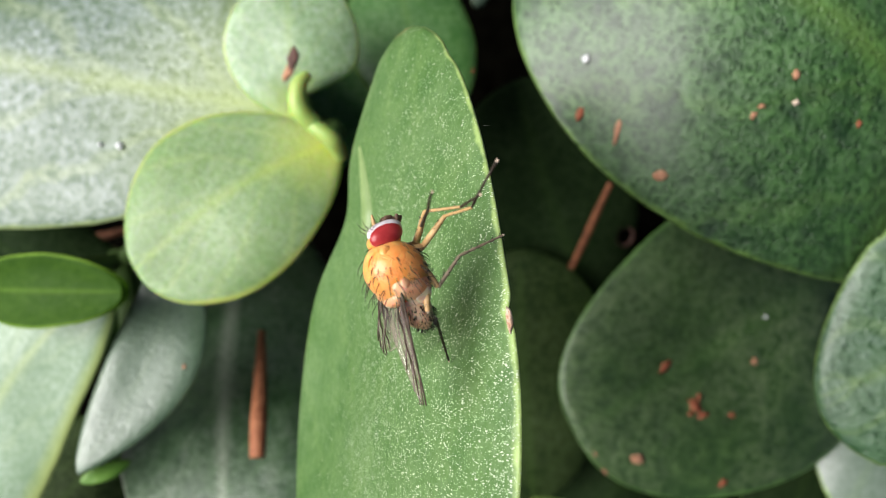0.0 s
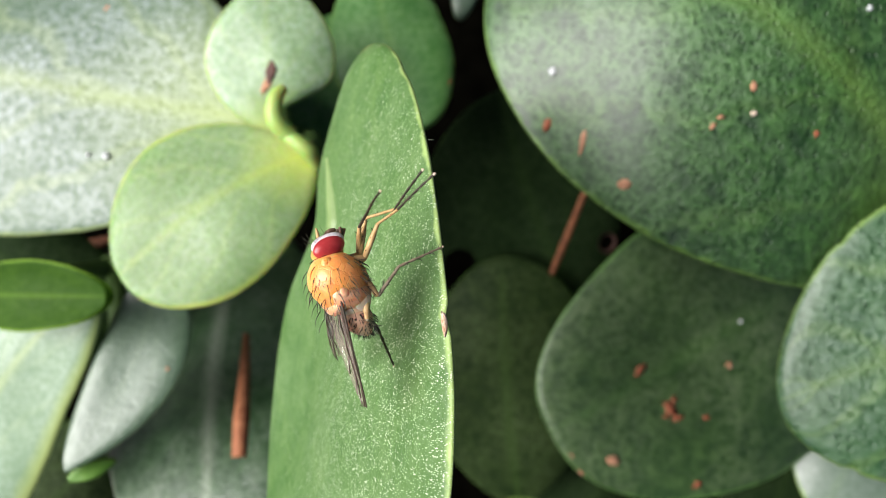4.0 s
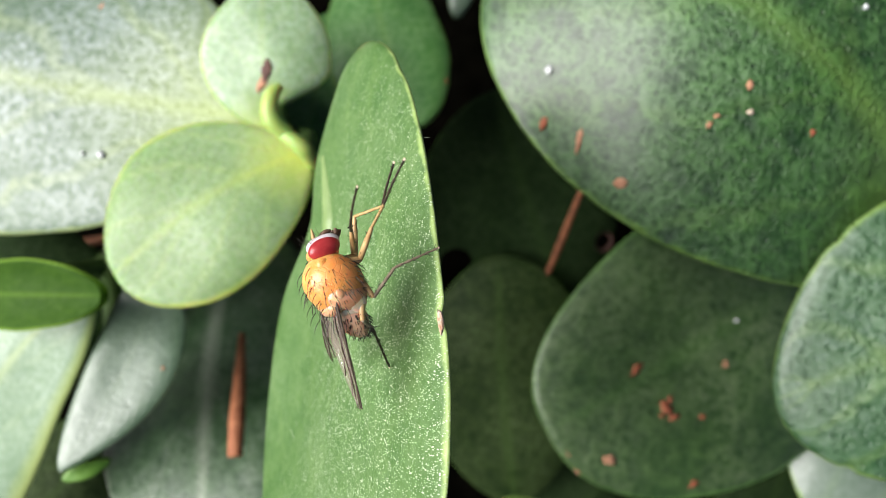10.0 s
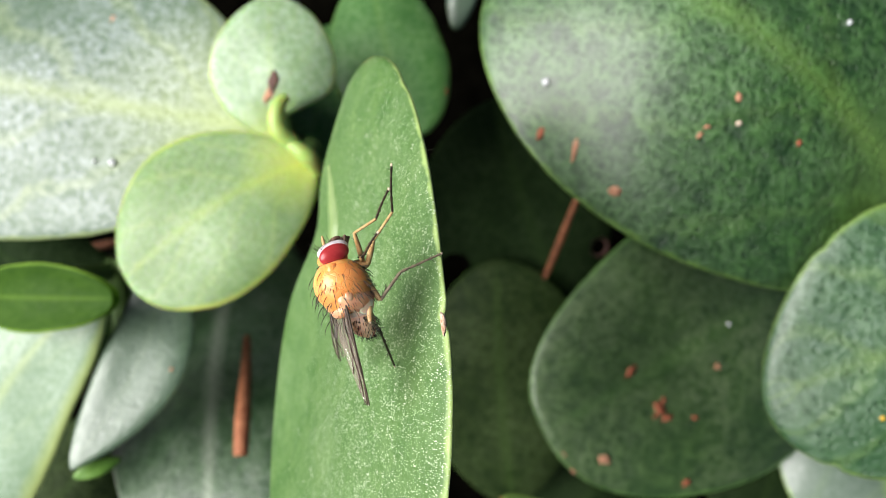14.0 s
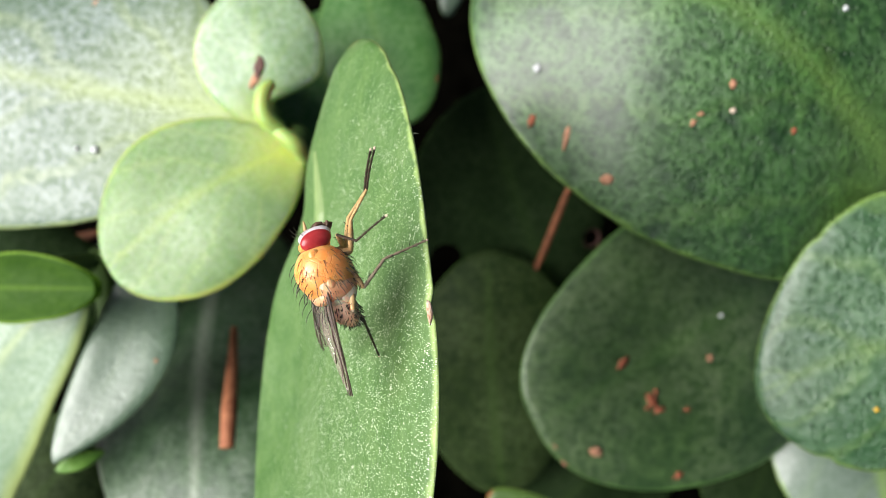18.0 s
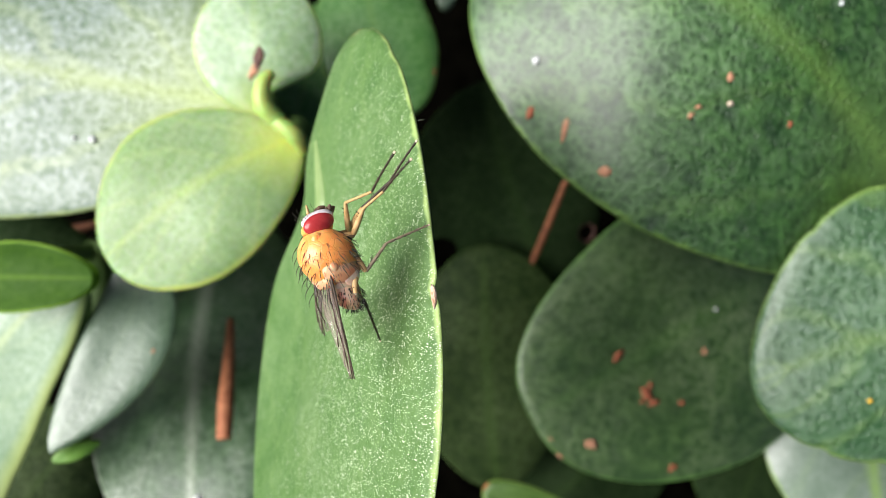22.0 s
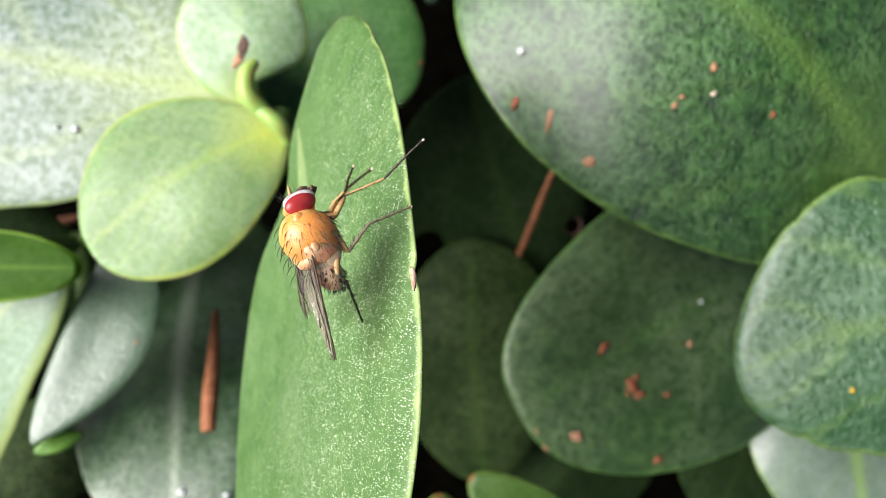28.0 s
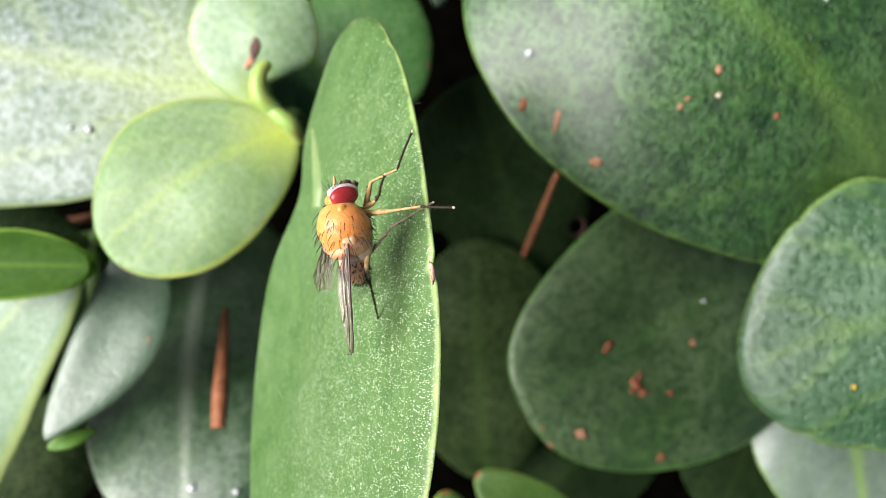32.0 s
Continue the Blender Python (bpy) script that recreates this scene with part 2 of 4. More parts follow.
M_OLIVE = leaf_material("olive_green", (0.020, 0.060, 0.003), (0.036, 0.090, 0.006), (0.2, 0.28, 0.12), 0.0, 0.6, 0.15, (0.16, 0.29, 0.03), None, 0.04, 0.3, 0.0, 1500, None, 0.1, 0.45)
M_OLIVE = leaf_material("olive_green", (0.020, 0.060, 0.003), (0.036, 0.090, 0.006), (0.2, 0.28, 0.12), 0.0, 0.6, 0.15, (0.16, 0.29, 0.03), None, 0.04, 0.3, 0.0, 1500, None, 0.1, 0.45)
M_BUD = leaf_material("bud_green", (0.030, 0.085, 0.008), (0.070, 0.150, 0.016), (0.24, 0.32, 0.14), 0.1, 0.45, 0.12, (0.2, 0.32, 0.06), None, 0.03, 0.1, 0.0, 1500, (0.38, 0.09, 0.04))
M_FOLD = leaf_material("fold_green", (0.07, 0.19, 0.015), (0.12, 0.26, 0.03), (0.3, 0.42, 0.2), 0.1, 0.45, 0.12, (0.26, 0.4, 0.06), None, 0.03, 0.1, 0.0, 1500)


def plain_material(name, a, b_col, scale, rough, relief=0.3, **more):
    m, t, b = shader(name, rough, **more)
    ob = t.nodes.new("ShaderNodeTexCoord").outputs["Object"]
    n = noise_tex(t, scale, 4, ob, 0.6)
    t.links.new(ramp(t, n, [(0.3, a), (0.7, b_col)]), b.inputs["Base Color"])
    bump = node(t, "ShaderNodeBump", Strength=relief, Distance=0.0003)
    t.links.new(n, bump.inputs["Height"])
    t.links.new(bump.outputs[0], b.inputs["Normal"])
    return m


# Far blacker than soil: the shade in the gaps is painted into its colour.
M_SOIL_SHADE = plain_material("shade_black_soil", (0.0006, 0.0006, 0.0004), (0.0028, 0.0027, 0.0018), 250, 0.95, 0.8, Specular_IOR_Level=0.0)
M_STEM = plain_material("green_stem", (0.045, 0.09, 0.02), (0.09, 0.16, 0.04), 300, 0.5)
M_LIME = plain_material("lime_stem", (0.27, 0.43, 0.09), (0.35, 0.50, 0.13), 300, 0.45, 0.1, Subsurface_Weight=0.4, Subsurface_Scale=0.003)
M_NEEDLE = plain_material("orange_brown_needle", (0.26, 0.085, 0.035), (0.50, 0.20, 0.09), 700, 0.7, 0.5)
M_TWIG = plain_material("red_brown_twig", (0.12, 0.04, 0.018), (0.34, 0.13, 0.055), 900, 0.75, 0.6)


# ---- builders ----
def mesh_ob(name, bm, material, parent=None, label="", smooth=True):
    me = bpy.data.meshes.new(name)
    bm.to_mesh(me)
    bm.free()
    for p in me.polygons:
        p.use_smooth = smooth
    if material:
        me.materials.append(material)
    ob = new(name, me)
    if parent:
        ob.parent = parent
    if label:
        ob["label"] = label
    return ob


def part(name, bm, material, parent, label=""):
    return mesh_ob(name, bm, material, parent, label)


def empty(name, place, label, category, group="", kind=""):
    ob = new(name)
    ob.empty_display_size = 0.002
    ob.location = place
    return tagged(ob, label, category, group, kind)


def at(x, y, d):
    """A place in metres from the plan: x, y in mm and d mm below the camera's first height."""
    return Vector((x * MM, y * MM, (150.0 - d) * MM))


def leaf_mesh(length, width, p=1.0, q=0.5, cup=0.1, bend=0.1, twist=0.0, thick=1.15, wave=0.02, seed=0, nu=60, nv=26, lean=0.0, asym=0.0, holes=(), dents=()):
    """A thick leaf from its base at the origin along +x, blade across y, upper side +z; mm in, metres out. dents: (side, place along, depth, reach) of the margin."""
    rnd = random.Random(seed)
    ph = [rnd.uniform(0, 6.28) for _ in range(8)]
    bm = bmesh.new()
    uvl = bm.loops.layers.uv.new("UVMap")
    grid = {}

    def mid(u, v, up):
        s = max(math.sin(math.pi * min(max(u, 0.0), 1.0) ** p), 0.0) ** q
        side = 0 if v < 0 else 1
        ripple = 1 + wave * (math.sin(5.2 * u + ph[side]) + 0.6 * math.sin(11.3 * u + ph[2 + side]) + 0.3 * math.sin(23 * u + ph[4 + side]) + 0.12 * math.sin(61 * u + ph[6 + side]))
        for where, place, depth, reach in dents:
            if where == side:
                ripple *= 1 - depth * math.exp(-((u - place) / reach) ** 2)
        half = 0.5 * width * s * ripple * (1 + asym * v)
        y = v * half
        x = u * length
        z = bend * length * 4 * u * (1 - u) + cup * width * ((v * s) ** 2) - cup * width * 0.3
        z += (0.012 * width * math.sin(7 * u + 3 * v + ph[6]) + 0.01 * width * math.sin(4 * v - 5 * u + ph[7])) * s * s
        y += lean * length * math.sin(math.pi * u)
        a = twist * (u - 0.5)
        yy, zz = y * math.cos(a) - z * math.sin(a), y * math.sin(a) + z * math.cos(a)
        for hx, hy, hr in holes:
            gx, gy = x - hx, yy - hy
            r = math.hypot(gx, gy)
            if r < hr:
                k = hr / max(r, 0.05)
                x, yy = hx + gx * k, hy + gy * k
        t = thick * max(1 - abs(v) ** 5, 0.0) ** 0.5 * min(1.0, 4.0 * s)
        return x * MM, yy * MM, (zz + up * 0.5 * t) * MM

    for up in (1, -1):
        for i in range(nu + 1):
            u = 0.5 - 0.5 * math.cos(math.pi * (0.004 + 0.992 * i / nu))
            for j in range(nv + 1):
                v = math.sin(math.pi * (j / nv - 0.5))
                if up < 0 and j in (0, nv):
                    grid[up, i, j] = grid[1, i, j]
                else:
                    grid[up, i, j] = bm.verts.new(mid(u, v, up))
        for i in range(nu):
            for j in range(nv):
                a, b, c, d = grid[up, i, j], grid[up, i + 1, j], grid[up, i + 1, j + 1], grid[up, i, j + 1]
                if any(all(math.hypot(q.co.x / MM - hx, q.co.y / MM - hy) < hr * 1.02 for q in (a, b, c, d)) for hx, hy, hr in holes):
                    continue
                f = bm.faces.new((a, b, c, d) if up > 0 else (d, c, b, a))
                for loop, (ii, jj) in zip(f.loops, ((i, j), (i + 1, j), (i + 1, j + 1), (i, j + 1)) if up > 0 else ((i, j + 1), (i + 1, j + 1), (i + 1, j), (i, j))):
                    loop[uvl].uv = (ii / nu, 0.5 + 0.5 * math.sin(math.pi * (jj / nv - 0.5)))
    for i in (0, nu):
        ring = [grid[1, i, j] for j in range(nv + 1)] + [grid[-1, i, j] for j in range(nv - 1, 0, -1)]
        bm.faces.new(ring)
    bmesh.ops.recalc_face_normals(bm, faces=bm.faces)
    return bm


def tube_mesh(points, radii, sides=10):
    """A smooth round stalk through points (metres), with a radius (metres) at each."""
    pts = [Vector(p) for p in points]
    fine, rad = [], []
    for k in range(len(pts) - 1):
        a, b, c, d = pts[max(k - 1, 0)], pts[k], pts[k + 1], pts[min(k + 2, len(pts) - 1)]
        for s in range(6):
            t = s / 6
            fine.append(0.5 * ((2 * b) + (c - a) * t + (2 * a - 5 * b + 4 * c - d) * t * t + (3 * b - a - 3 * c + d) * t ** 3))
            rad.append(radii[k] + (radii[k + 1] - radii[k]) * t)
    fine.append(pts[-1]), rad.append(radii[-1])
    bm = bmesh.new()
    rings = []
    side = None
    for k, q in enumerate(fine):
        way = (fine[min(k + 1, len(fine) - 1)] - fine[max(k - 1, 0)]).normalized()
        if side is None:
            side = way.orthogonal().normalized()
        side = (side - way * side.dot(way)).normalized()
        up = way.cross(side)
        rings.append([bm.verts.new(q + rad[k] * (math.cos(6.28319 * n / sides) * side + math.sin(6.28319 * n / sides) * up)) for n in range(sides)])
    for r1, r2 in zip(rings, rings[1:]):
        for n in range(sides):
            bm.faces.new((r1[n], r1[(n + 1) % sides], r2[(n + 1) % sides], r2[n]))
    bm.faces.new(rings[0][::-1]), bm.faces.new(rings[-1])
    bmesh.ops.recalc_face_normals(bm, faces=bm.faces)
    return bm


def leaf_pose(base, tip, roll):
    """Lays +x from base to tip, with the upper side towards +z, then rolls about the long axis (degrees)."""
    way = (tip - base).normalized()
    across = Vector((0, 0, 1)).cross(way).normalized()
    up = way.cross(across)
    m = Matrix((way, across, up)).transposed().to_4x4()
    return Matrix.Translation(base) @ m @ Matrix.Rotation(radians(roll), 4, "X")


def plant(label, foot, node_at, radius=1.6):
    """A shoot: an Empty on the soil with its stem up to the node."""
    foot = at(*foot)
    ob = empty("succulent_plant", foot, label, "plant")
    top = at(*node_at) - foot
    part("stem", tube_mesh([(0, 0, -0.004), top * 0.35 + Vector((0.002, 0.001, 0)), top * 0.7 + Vector((-0.001, 0.001, 0)), top], [radius * 1.3 * MM, radius * 1.2 * MM, radius * MM, radius * 0.8 * MM]), M_STEM, ob)
    ob["node_at"] = list(top)
    return ob


def leaf(owner, material, base, tip, width, roll=0.0, label="", stalk=1.3, **shape):
    """A leaf of a plant with its stalk to the plant's node."""
    foot = owner.location
    b, t = at(*base), at(*tip)
    m = leaf_pose(b - foot, t - foot, roll)
    ob = part("leaf", leaf_mesh((t - b).length / MM, width, **shape), material, owner, label)
    ob.matrix_basis = m
    nd = Vector(owner["node_at"])
    inv = m.inverted()
    start, end = inv @ nd, Vector((0.0025, 0, 0))
    if (start - end).length > 0.001:
        part("petiole", tube_mesh([start, start.lerp(Vector((-0.001, 0, 0)), 0.6), end], [stalk * 0.9 * MM, stalk * MM, stalk * 0.7 * MM]), M_STEM, ob)
    return ob


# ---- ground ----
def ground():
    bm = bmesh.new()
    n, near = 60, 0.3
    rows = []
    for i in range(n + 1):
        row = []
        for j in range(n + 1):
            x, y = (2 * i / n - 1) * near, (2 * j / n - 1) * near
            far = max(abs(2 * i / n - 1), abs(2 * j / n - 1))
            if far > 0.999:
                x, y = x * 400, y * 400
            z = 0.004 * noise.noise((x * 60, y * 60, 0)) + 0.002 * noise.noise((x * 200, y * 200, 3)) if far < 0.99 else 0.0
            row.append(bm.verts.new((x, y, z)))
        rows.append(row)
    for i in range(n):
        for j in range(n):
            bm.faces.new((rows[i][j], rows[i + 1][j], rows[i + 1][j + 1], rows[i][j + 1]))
    ob = mesh_ob("ground", bm, M_SOIL_SHADE)
    return tagged(ob, "soil under the succulent leaves, painted near black for shade", "ground", kind="structure")


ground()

# ---- the plants ----
host_plant = plant("succulent plant with one long upright green leaf", (-15.9, -61.7, 150.0), (-12.3, -34.7, 62.0), 1.6)
host_leaf = leaf(host_plant, M_BLADE, (-9.5, -28.0, 51.0), (-6.5, 15.8, 58.9), 30.3, -61.0, "long green leaf dusted with pale specks", p=0.653, q=0.531, lean=0.018, asym=-0.175, cup=0.014, bend=-0.004, thick=1.3, seed=3, wave=0.006, nu=220, dents=((1, 0.705, 0.33, 0.085), (0, 0.905, 0.03, 0.02), (0, 0.512, 0.028, 0.012)))
rosette = plant("young succulent rosette with pale light green leaves", (-34.7, 15.6, 150.0), (-16.5, 12.1, 82.0), 1.8)
pale_leaf = leaf(rosette, M_PALE, (-18.9, 13.0, 78.0), (-77.8, 26.4, 95.0), 34.3, 6.0, "large pale waxy leaf", p=0.986, q=0.464, lean=0.022, asym=-0.03, cup=-0.05, bend=0.05, seed=1)
round_leaf = leaf(rosette, M_LIGHT, (-13.3, 9.8, 76.0), (-31.9, -2.7, 74.0), 18.0, 12.0, "light green rounded leaf with a yellow-green base", p=1.217, q=0.483, lean=-0.045, asym=-0.004, cup=-0.035, bend=0.045, seed=2, wave=0.008)
small_leaf = leaf(rosette, M_SMALL, (-16.8, 12.0, 76.5), (-18.0, 26.6, 76.0), 13.1, 0.0, "small light green leaf with a brown scar", p=1.0, q=0.5, lean=0.03, asym=0.0, cup=-0.05, bend=0.05, seed=4, wave=0.006, thick=0.9, dents=((0, 0.10, 1.0, 0.12),))
part("node", tube_mesh([at(-17.5, 12.5, 74.0) - rosette.location, at(-15.2, 10.9, 72.8) - rosette.location, at(-13.5, 9.6, 73.0) - rosette.location, at(-12.8, 8.3, 75.0) - rosette.location], [0.4 * MM, 0.75 * MM, 0.9 * MM, 0.6 * MM]), M_LIME, rosette, "yellow-green joint")
part("rolled_edge", tube_mesh([at(x, y, d) - rosette.location for x, y, d in ((-15.7, 15.6, 72.6), (-16.4, 14.6, 72.2), (-16.6, 13.2, 72.2), (-16.2, 12.0, 72.4), (-15.0, 11.0, 73.0))], [r * MM for r in (0.45, 0.75, 0.92, 0.95, 0.8)], 16), M_LIME, rosette, "lime rolled leaf edge")
back_plant = plant("succulent plant with a shaded green leaf", (-2.7, 59.8, 150.0), (-10.6, 37.6, 100.0), 1.6)
back_leaf = leaf(back_plant, M_BACK, (-9.2, 36.3, 95.0), (-3.1, 13.5, 86.0), 14.1, -0.0, "shaded green leaf", p=1.113, q=0.441, lean=-0.029, asym=-0.039, cup=-0.08, bend=0.05, seed=5)
leaf(back_plant, M_BACK, (-14.1, 32.2, 104.0), (-18.9, 8.1, 99.0), 11.2, 0, "shaded green leaf", q=0.45, seed=20, cup=-0.05)
leaf(back_plant, M_GREYLEAF, (4.5, 47.0, 108.0), (1.7, 31.5, 104.0), 4.8, 0, "grey-green leaf tip", q=0.45, seed=23, cup=-0.05)
big_plant = plant("succulent plant with a broad deep green leaf", (79.1, 12.3, 150.0), (51.1, 5.8, 82.0), 2.0)
broad_leaf = leaf(big_plant, M_DEEP, (51.0, 2.8, 80.0), (7.5, 33.5, 79.0), 40.0, -0.0, "broad deep green dimpled leaf with a pale sheen", p=1.12, q=0.39, lean=-0.034, asym=0.072, cup=-0.10, bend=0.19, seed=6, wave=0.008)
rim_leaf = leaf(big_plant, M_BLUE, (58.2, -9.8, 72.0), (32.1, -14.5, 74.5), 28.1, -0.0, "blue-green leaf with a lime rim", p=0.828, q=0.521, lean=-0.113, asym=-0.03, cup=-0.06, bend=0.09, seed=7, wave=0.012, dents=((1, 0.80, 0.05, 0.02), (1, 0.60, 0.03, 0.03), (0, 0.7, 0.025, 0.03)))
low_plant = plant("low succulent plant with round dark leaves", (68.0, -17.6, 150.0), (55.4, -6.3, 108.0), 1.8)
dark_leaf = leaf(low_plant, M_LOW, (53.9, -1.1, 107.6), (12.1, -21.8, 92.6), 36.4, 0.0, "round green leaf painted dark for shade with bits of debris", p=0.779, q=0.376, lean=-0.009, asym=0.08, cup=-0.05, bend=0.10, seed=8, wave=0.006)
leaf(low_plant, M_RIBBED, (57.3, -10.0, 107.0), (60.6, -42.5, 100.0), 27.0, 0, "greyish green leaf with a lime midrib", q=0.5, seed=9, cup=-0.06)
leaf(low_plant, M_SHADE_DARK, (42.6, -21.8, 127.0), (13.7, -46.5, 122.0), 23.0, 0, "green leaf painted dark for shade", q=0.45, seed=24, cup=-0.06)
leaf(low_plant, M_SHADE_DARK, (53.4, -16.7, 114.0), (42.6, -40.5, 106.0), 21.1, 0, "green leaf painted dark for shade", q=0.45, seed=10, cup=-0.06)
HOLES = ((7.3, -7.9, 1.5), (12.0, 13.3, 2.4))
mid_plant = plant("succulent plant with dark leaves in deep shade", (12.8, -13.1, 150.0), (16.1, -9.0, 124.0), 1.8)
holed_leaf = leaf(mid_plant, M_SHADE_DARK, (18.3, -8.0, 114.0), (6.9, 22.3, 106.0), 29.0, -0.0, "green leaf with brown-rimmed holes, painted dark for shade", p=1.027, q=0.502, lean=0.025, asym=0.08, cup=-0.06, bend=0.05, seed=11, holes=HOLES, nu=70, nv=44)
leaf(mid_plant, M_SHADE_MID, (10.8, -38.1, 116.0), (7.6, -0.6, 108.0), 25.3, -0.0, "green leaf painted dark for shade in deep shade", p=1.066, q=0.509, lean=0.019, asym=-0.061, cup=-0.08, bend=0.05, seed=12)
left_plant = plant("succulent plant with grey-green spoon-shaped leaves", (-68.9, -4.3, 150.0), (-41.6, -2.0, 95.0), 1.6)
spoon_leaf = leaf(left_plant, M_GREYLEAF, (-31.8, 2.5, 85.0), (-38.3, -22.2, 76.0), 9.3, 5.0, "grey-green spoon-shaped leaf", p=1.15, q=0.75, lean=0.11, asym=0.1, cup=-0.02, bend=0.03, seed=13, wave=0.004, thick=0.9)
leaf(left_plant, M_OLIVE, (-49.1, -4.4, 78.0), (-32.7, -4.4, 73.0), 7.1, 0.0, "small cupped olive green leaf", p=1.0, q=0.42, lean=0.0, asym=0.0, cup=0.2, bend=0.05, seed=14)
shade_plant = plant("succulent plant with one moist green leaf painted dark for shade", (-20.3, -17.6, 150.0), (-21.6, -15.7, 134.0), 1.0)
moist_leaf = leaf(shade_plant, M_MOIST, (-31.0, 2.2, 134.0), (-25.5, -36.0, 82.0), 28.5, 5, "green leaf painted dark for shade with a pale midrib", stalk=0.5, p=1.45, q=0.5, seed=15, cup=-0.05, bend=0.14)
leaf(left_plant, M_SHADE_DARK, (-43.2, -12.2, 104.0), (-59.7, 2.9, 96.0), 16.2, 0, "green leaf painted dark for shade in shade", q=0.45, seed=17, cup=-0.05)
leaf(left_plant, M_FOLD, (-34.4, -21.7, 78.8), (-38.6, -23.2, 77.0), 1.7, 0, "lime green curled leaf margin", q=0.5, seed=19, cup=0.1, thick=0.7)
leaf(left_plant, M_SHADE_MID, (-44.4, -23.3, 106.0), (-56.4, -40.0, 99.0), 14.3, 0, "shaded green leaf", q=0.45, seed=22, cup=-0.05)
leaf(shade_plant, M_SHADE_DARK, (-20.3, -14.5, 132.0), (-45.6, -9.0, 124.0), 26.4, 0, "green leaf painted dark for shade in deep shade", q=0.45, seed=25, cup=-0.05)
edge_plant = plant("succulent plant with a pale green leaf", (-108.7, -50.7, 150.0), (-61.9, -38.5, 92.0), 1.6)
leaf(edge_plant, M_EDGE, (-56.1, -34.1, 86.0), (-36.8, -3.4, 79.0), 17.3, -8.0, "pale green leaf with a yellow rim", p=0.769, q=0.502, lean=0.075, asym=0.029, cup=-0.05, bend=0.05, seed=16)
bud_plant = plant("succulent shoot with one lime leaf tip", (23.9, -61.7, 150.0), (16.6, -40.1, 100.0), 1.2)
leaf(bud_plant, M_BUD, (19.6, -38.4, 92.0), (6.6, -29.3, 88.0), 8.0, 0, "lime green leaf with a reddish tip", q=0.5, seed=18)
leaf(bud_plant, M_BUD, (4.6, -41.0, 92.0), (2.8, -31.4, 88.0), 7.0, 0, "lime green leaf tip", q=0.5, seed=26)

# ---- small parts of the plants ----
def drop(x, y, owner_leaf):
    """The place on a leaf's upper side under (x, y), in metres, and the normal there."""
    bpy.context.view_layer.update()
    m = owner_leaf.matrix_world
    inv = m.inverted()
    start = inv @ Vector((x * MM, y * MM, 0.3))
    way = (inv.to_3x3() @ Vector((0, 0, -1))).normalized()
    hit, place, normal, _ = owner_leaf.ray_cast(start, way)
    if not hit:
        return None, None
    return m @ place, (m.to_3x3() @ normal).normalized()


def chip_mesh(length, width, height, seed, rough=0.5):
    """An uneven flake or crumb, long axis x, lying on z = 0; mm in."""
    rnd = random.Random(seed)
    bm = bmesh.new()
    bmesh.ops.create_icosphere(bm, subdivisions=2, radius=1.0)
    for v in bm.verts:
        k = 1 + rough * noise.noise(v.co * 2.3 + Vector((seed * 3.1, 0, 0))) + 0.5 * rough * rnd.uniform(-1, 1)
        v.co = Vector((v.co.x * k * length / 2, v.co.y * k * width / 2 * (1 + 0.3 * v.co.x), (v.co.z * k * 0.5 + 0.4) * height)) * MM
    return bm


def lying(place, normal, turn):
    """A pose on a surface: z along the normal, x towards the plan angle turn."""
    x = Vector((math.cos(radians(turn)), math.sin(radians(turn)), 0))
    x = (x - normal * x.dot(normal)).normalized()
    return Matrix.Translation(place) @ Matrix((x, normal.cross(x), normal)).transposed().to_4x4()


def debris(name, label, category, material, x, y, owner_leaf, length, width, height, turn, seed, group=""):
    place, normal = drop(x, y, owner_leaf)
    if place is None:
        return None
    ob = mesh_ob(name, chip_mesh(length, width, height, seed), material)
    ob.matrix_basis = lying(place - normal * 0.00004, normal, turn)
    return tagged(ob, label, category, group)


M_RUST = plain_material("rusty_flake", (0.20, 0.05, 0.02), (0.42, 0.14, 0.07), 1500, 0.8)
M_TAN = plain_material("tan_flake", (0.34, 0.15, 0.08), (0.60, 0.33, 0.2), 1500, 0.8)
M_CREAM = plain_material("cream_grain", (0.55, 0.42, 0.32), (0.75, 0.62, 0.5), 1500, 0.7)
# Drops are mostly opaque: their glint is painted as a whitish base colour.
M_DROP_GLINT, _t, _b = shader("water", 0.06, IOR=1.33, Transmission_Weight=0.25, Coat_Weight=1.0, Coat_Roughness=0.03)
_b.inputs["Base Color"].default_value = (0.8, 0.84, 0.85, 1)
M_YELLOW = plain_material("yellow_grain", (0.7, 0.4, 0.03), (0.85, 0.55, 0.06), 1500, 0.6)

for x, y, l, w, turn, mat, seed, label in (
    (9.5, 12.0, 1.3, 0.7, 70, M_RUST, 1, "rust-red dry flake lying on a broad green leaf"),
    (12.7, 10.2, 2.3, 0.55, 75, M_TAN, 2, "slim tan bud scale lying on a broad green leaf"),
    (16.5, 6.2, 1.1, 1.0, 0, M_TAN, 3, "small tan crumb lying on a broad green leaf"),
    (27.1, 14.6, 0.8, 0.6, 80, M_TAN, 4, "small tan crumb lying on a broad green leaf"),
    (27.3, 12.3, 0.6, 0.5, 0, M_CREAM, 5, "cream grain lying on a broad green leaf"),
    (24.4, 12.0, 0.6, 0.4, 20, M_TAN, 6, "small tan crumb lying on a broad green leaf"),
    (23.8, 11.2, 0.8, 0.5, 60, M_TAN, 7, "small tan crumb lying on a broad green leaf"),
    (33.4, 10.6, 0.7, 0.5, 80, M_RUST, 8, "rust-red grain lying on a broad green leaf"),
):
    debris("plant_debris", label, "debris", mat, x, y, broad_leaf, l, w, 0.3, turn, seed, "dry bits on the leaves")
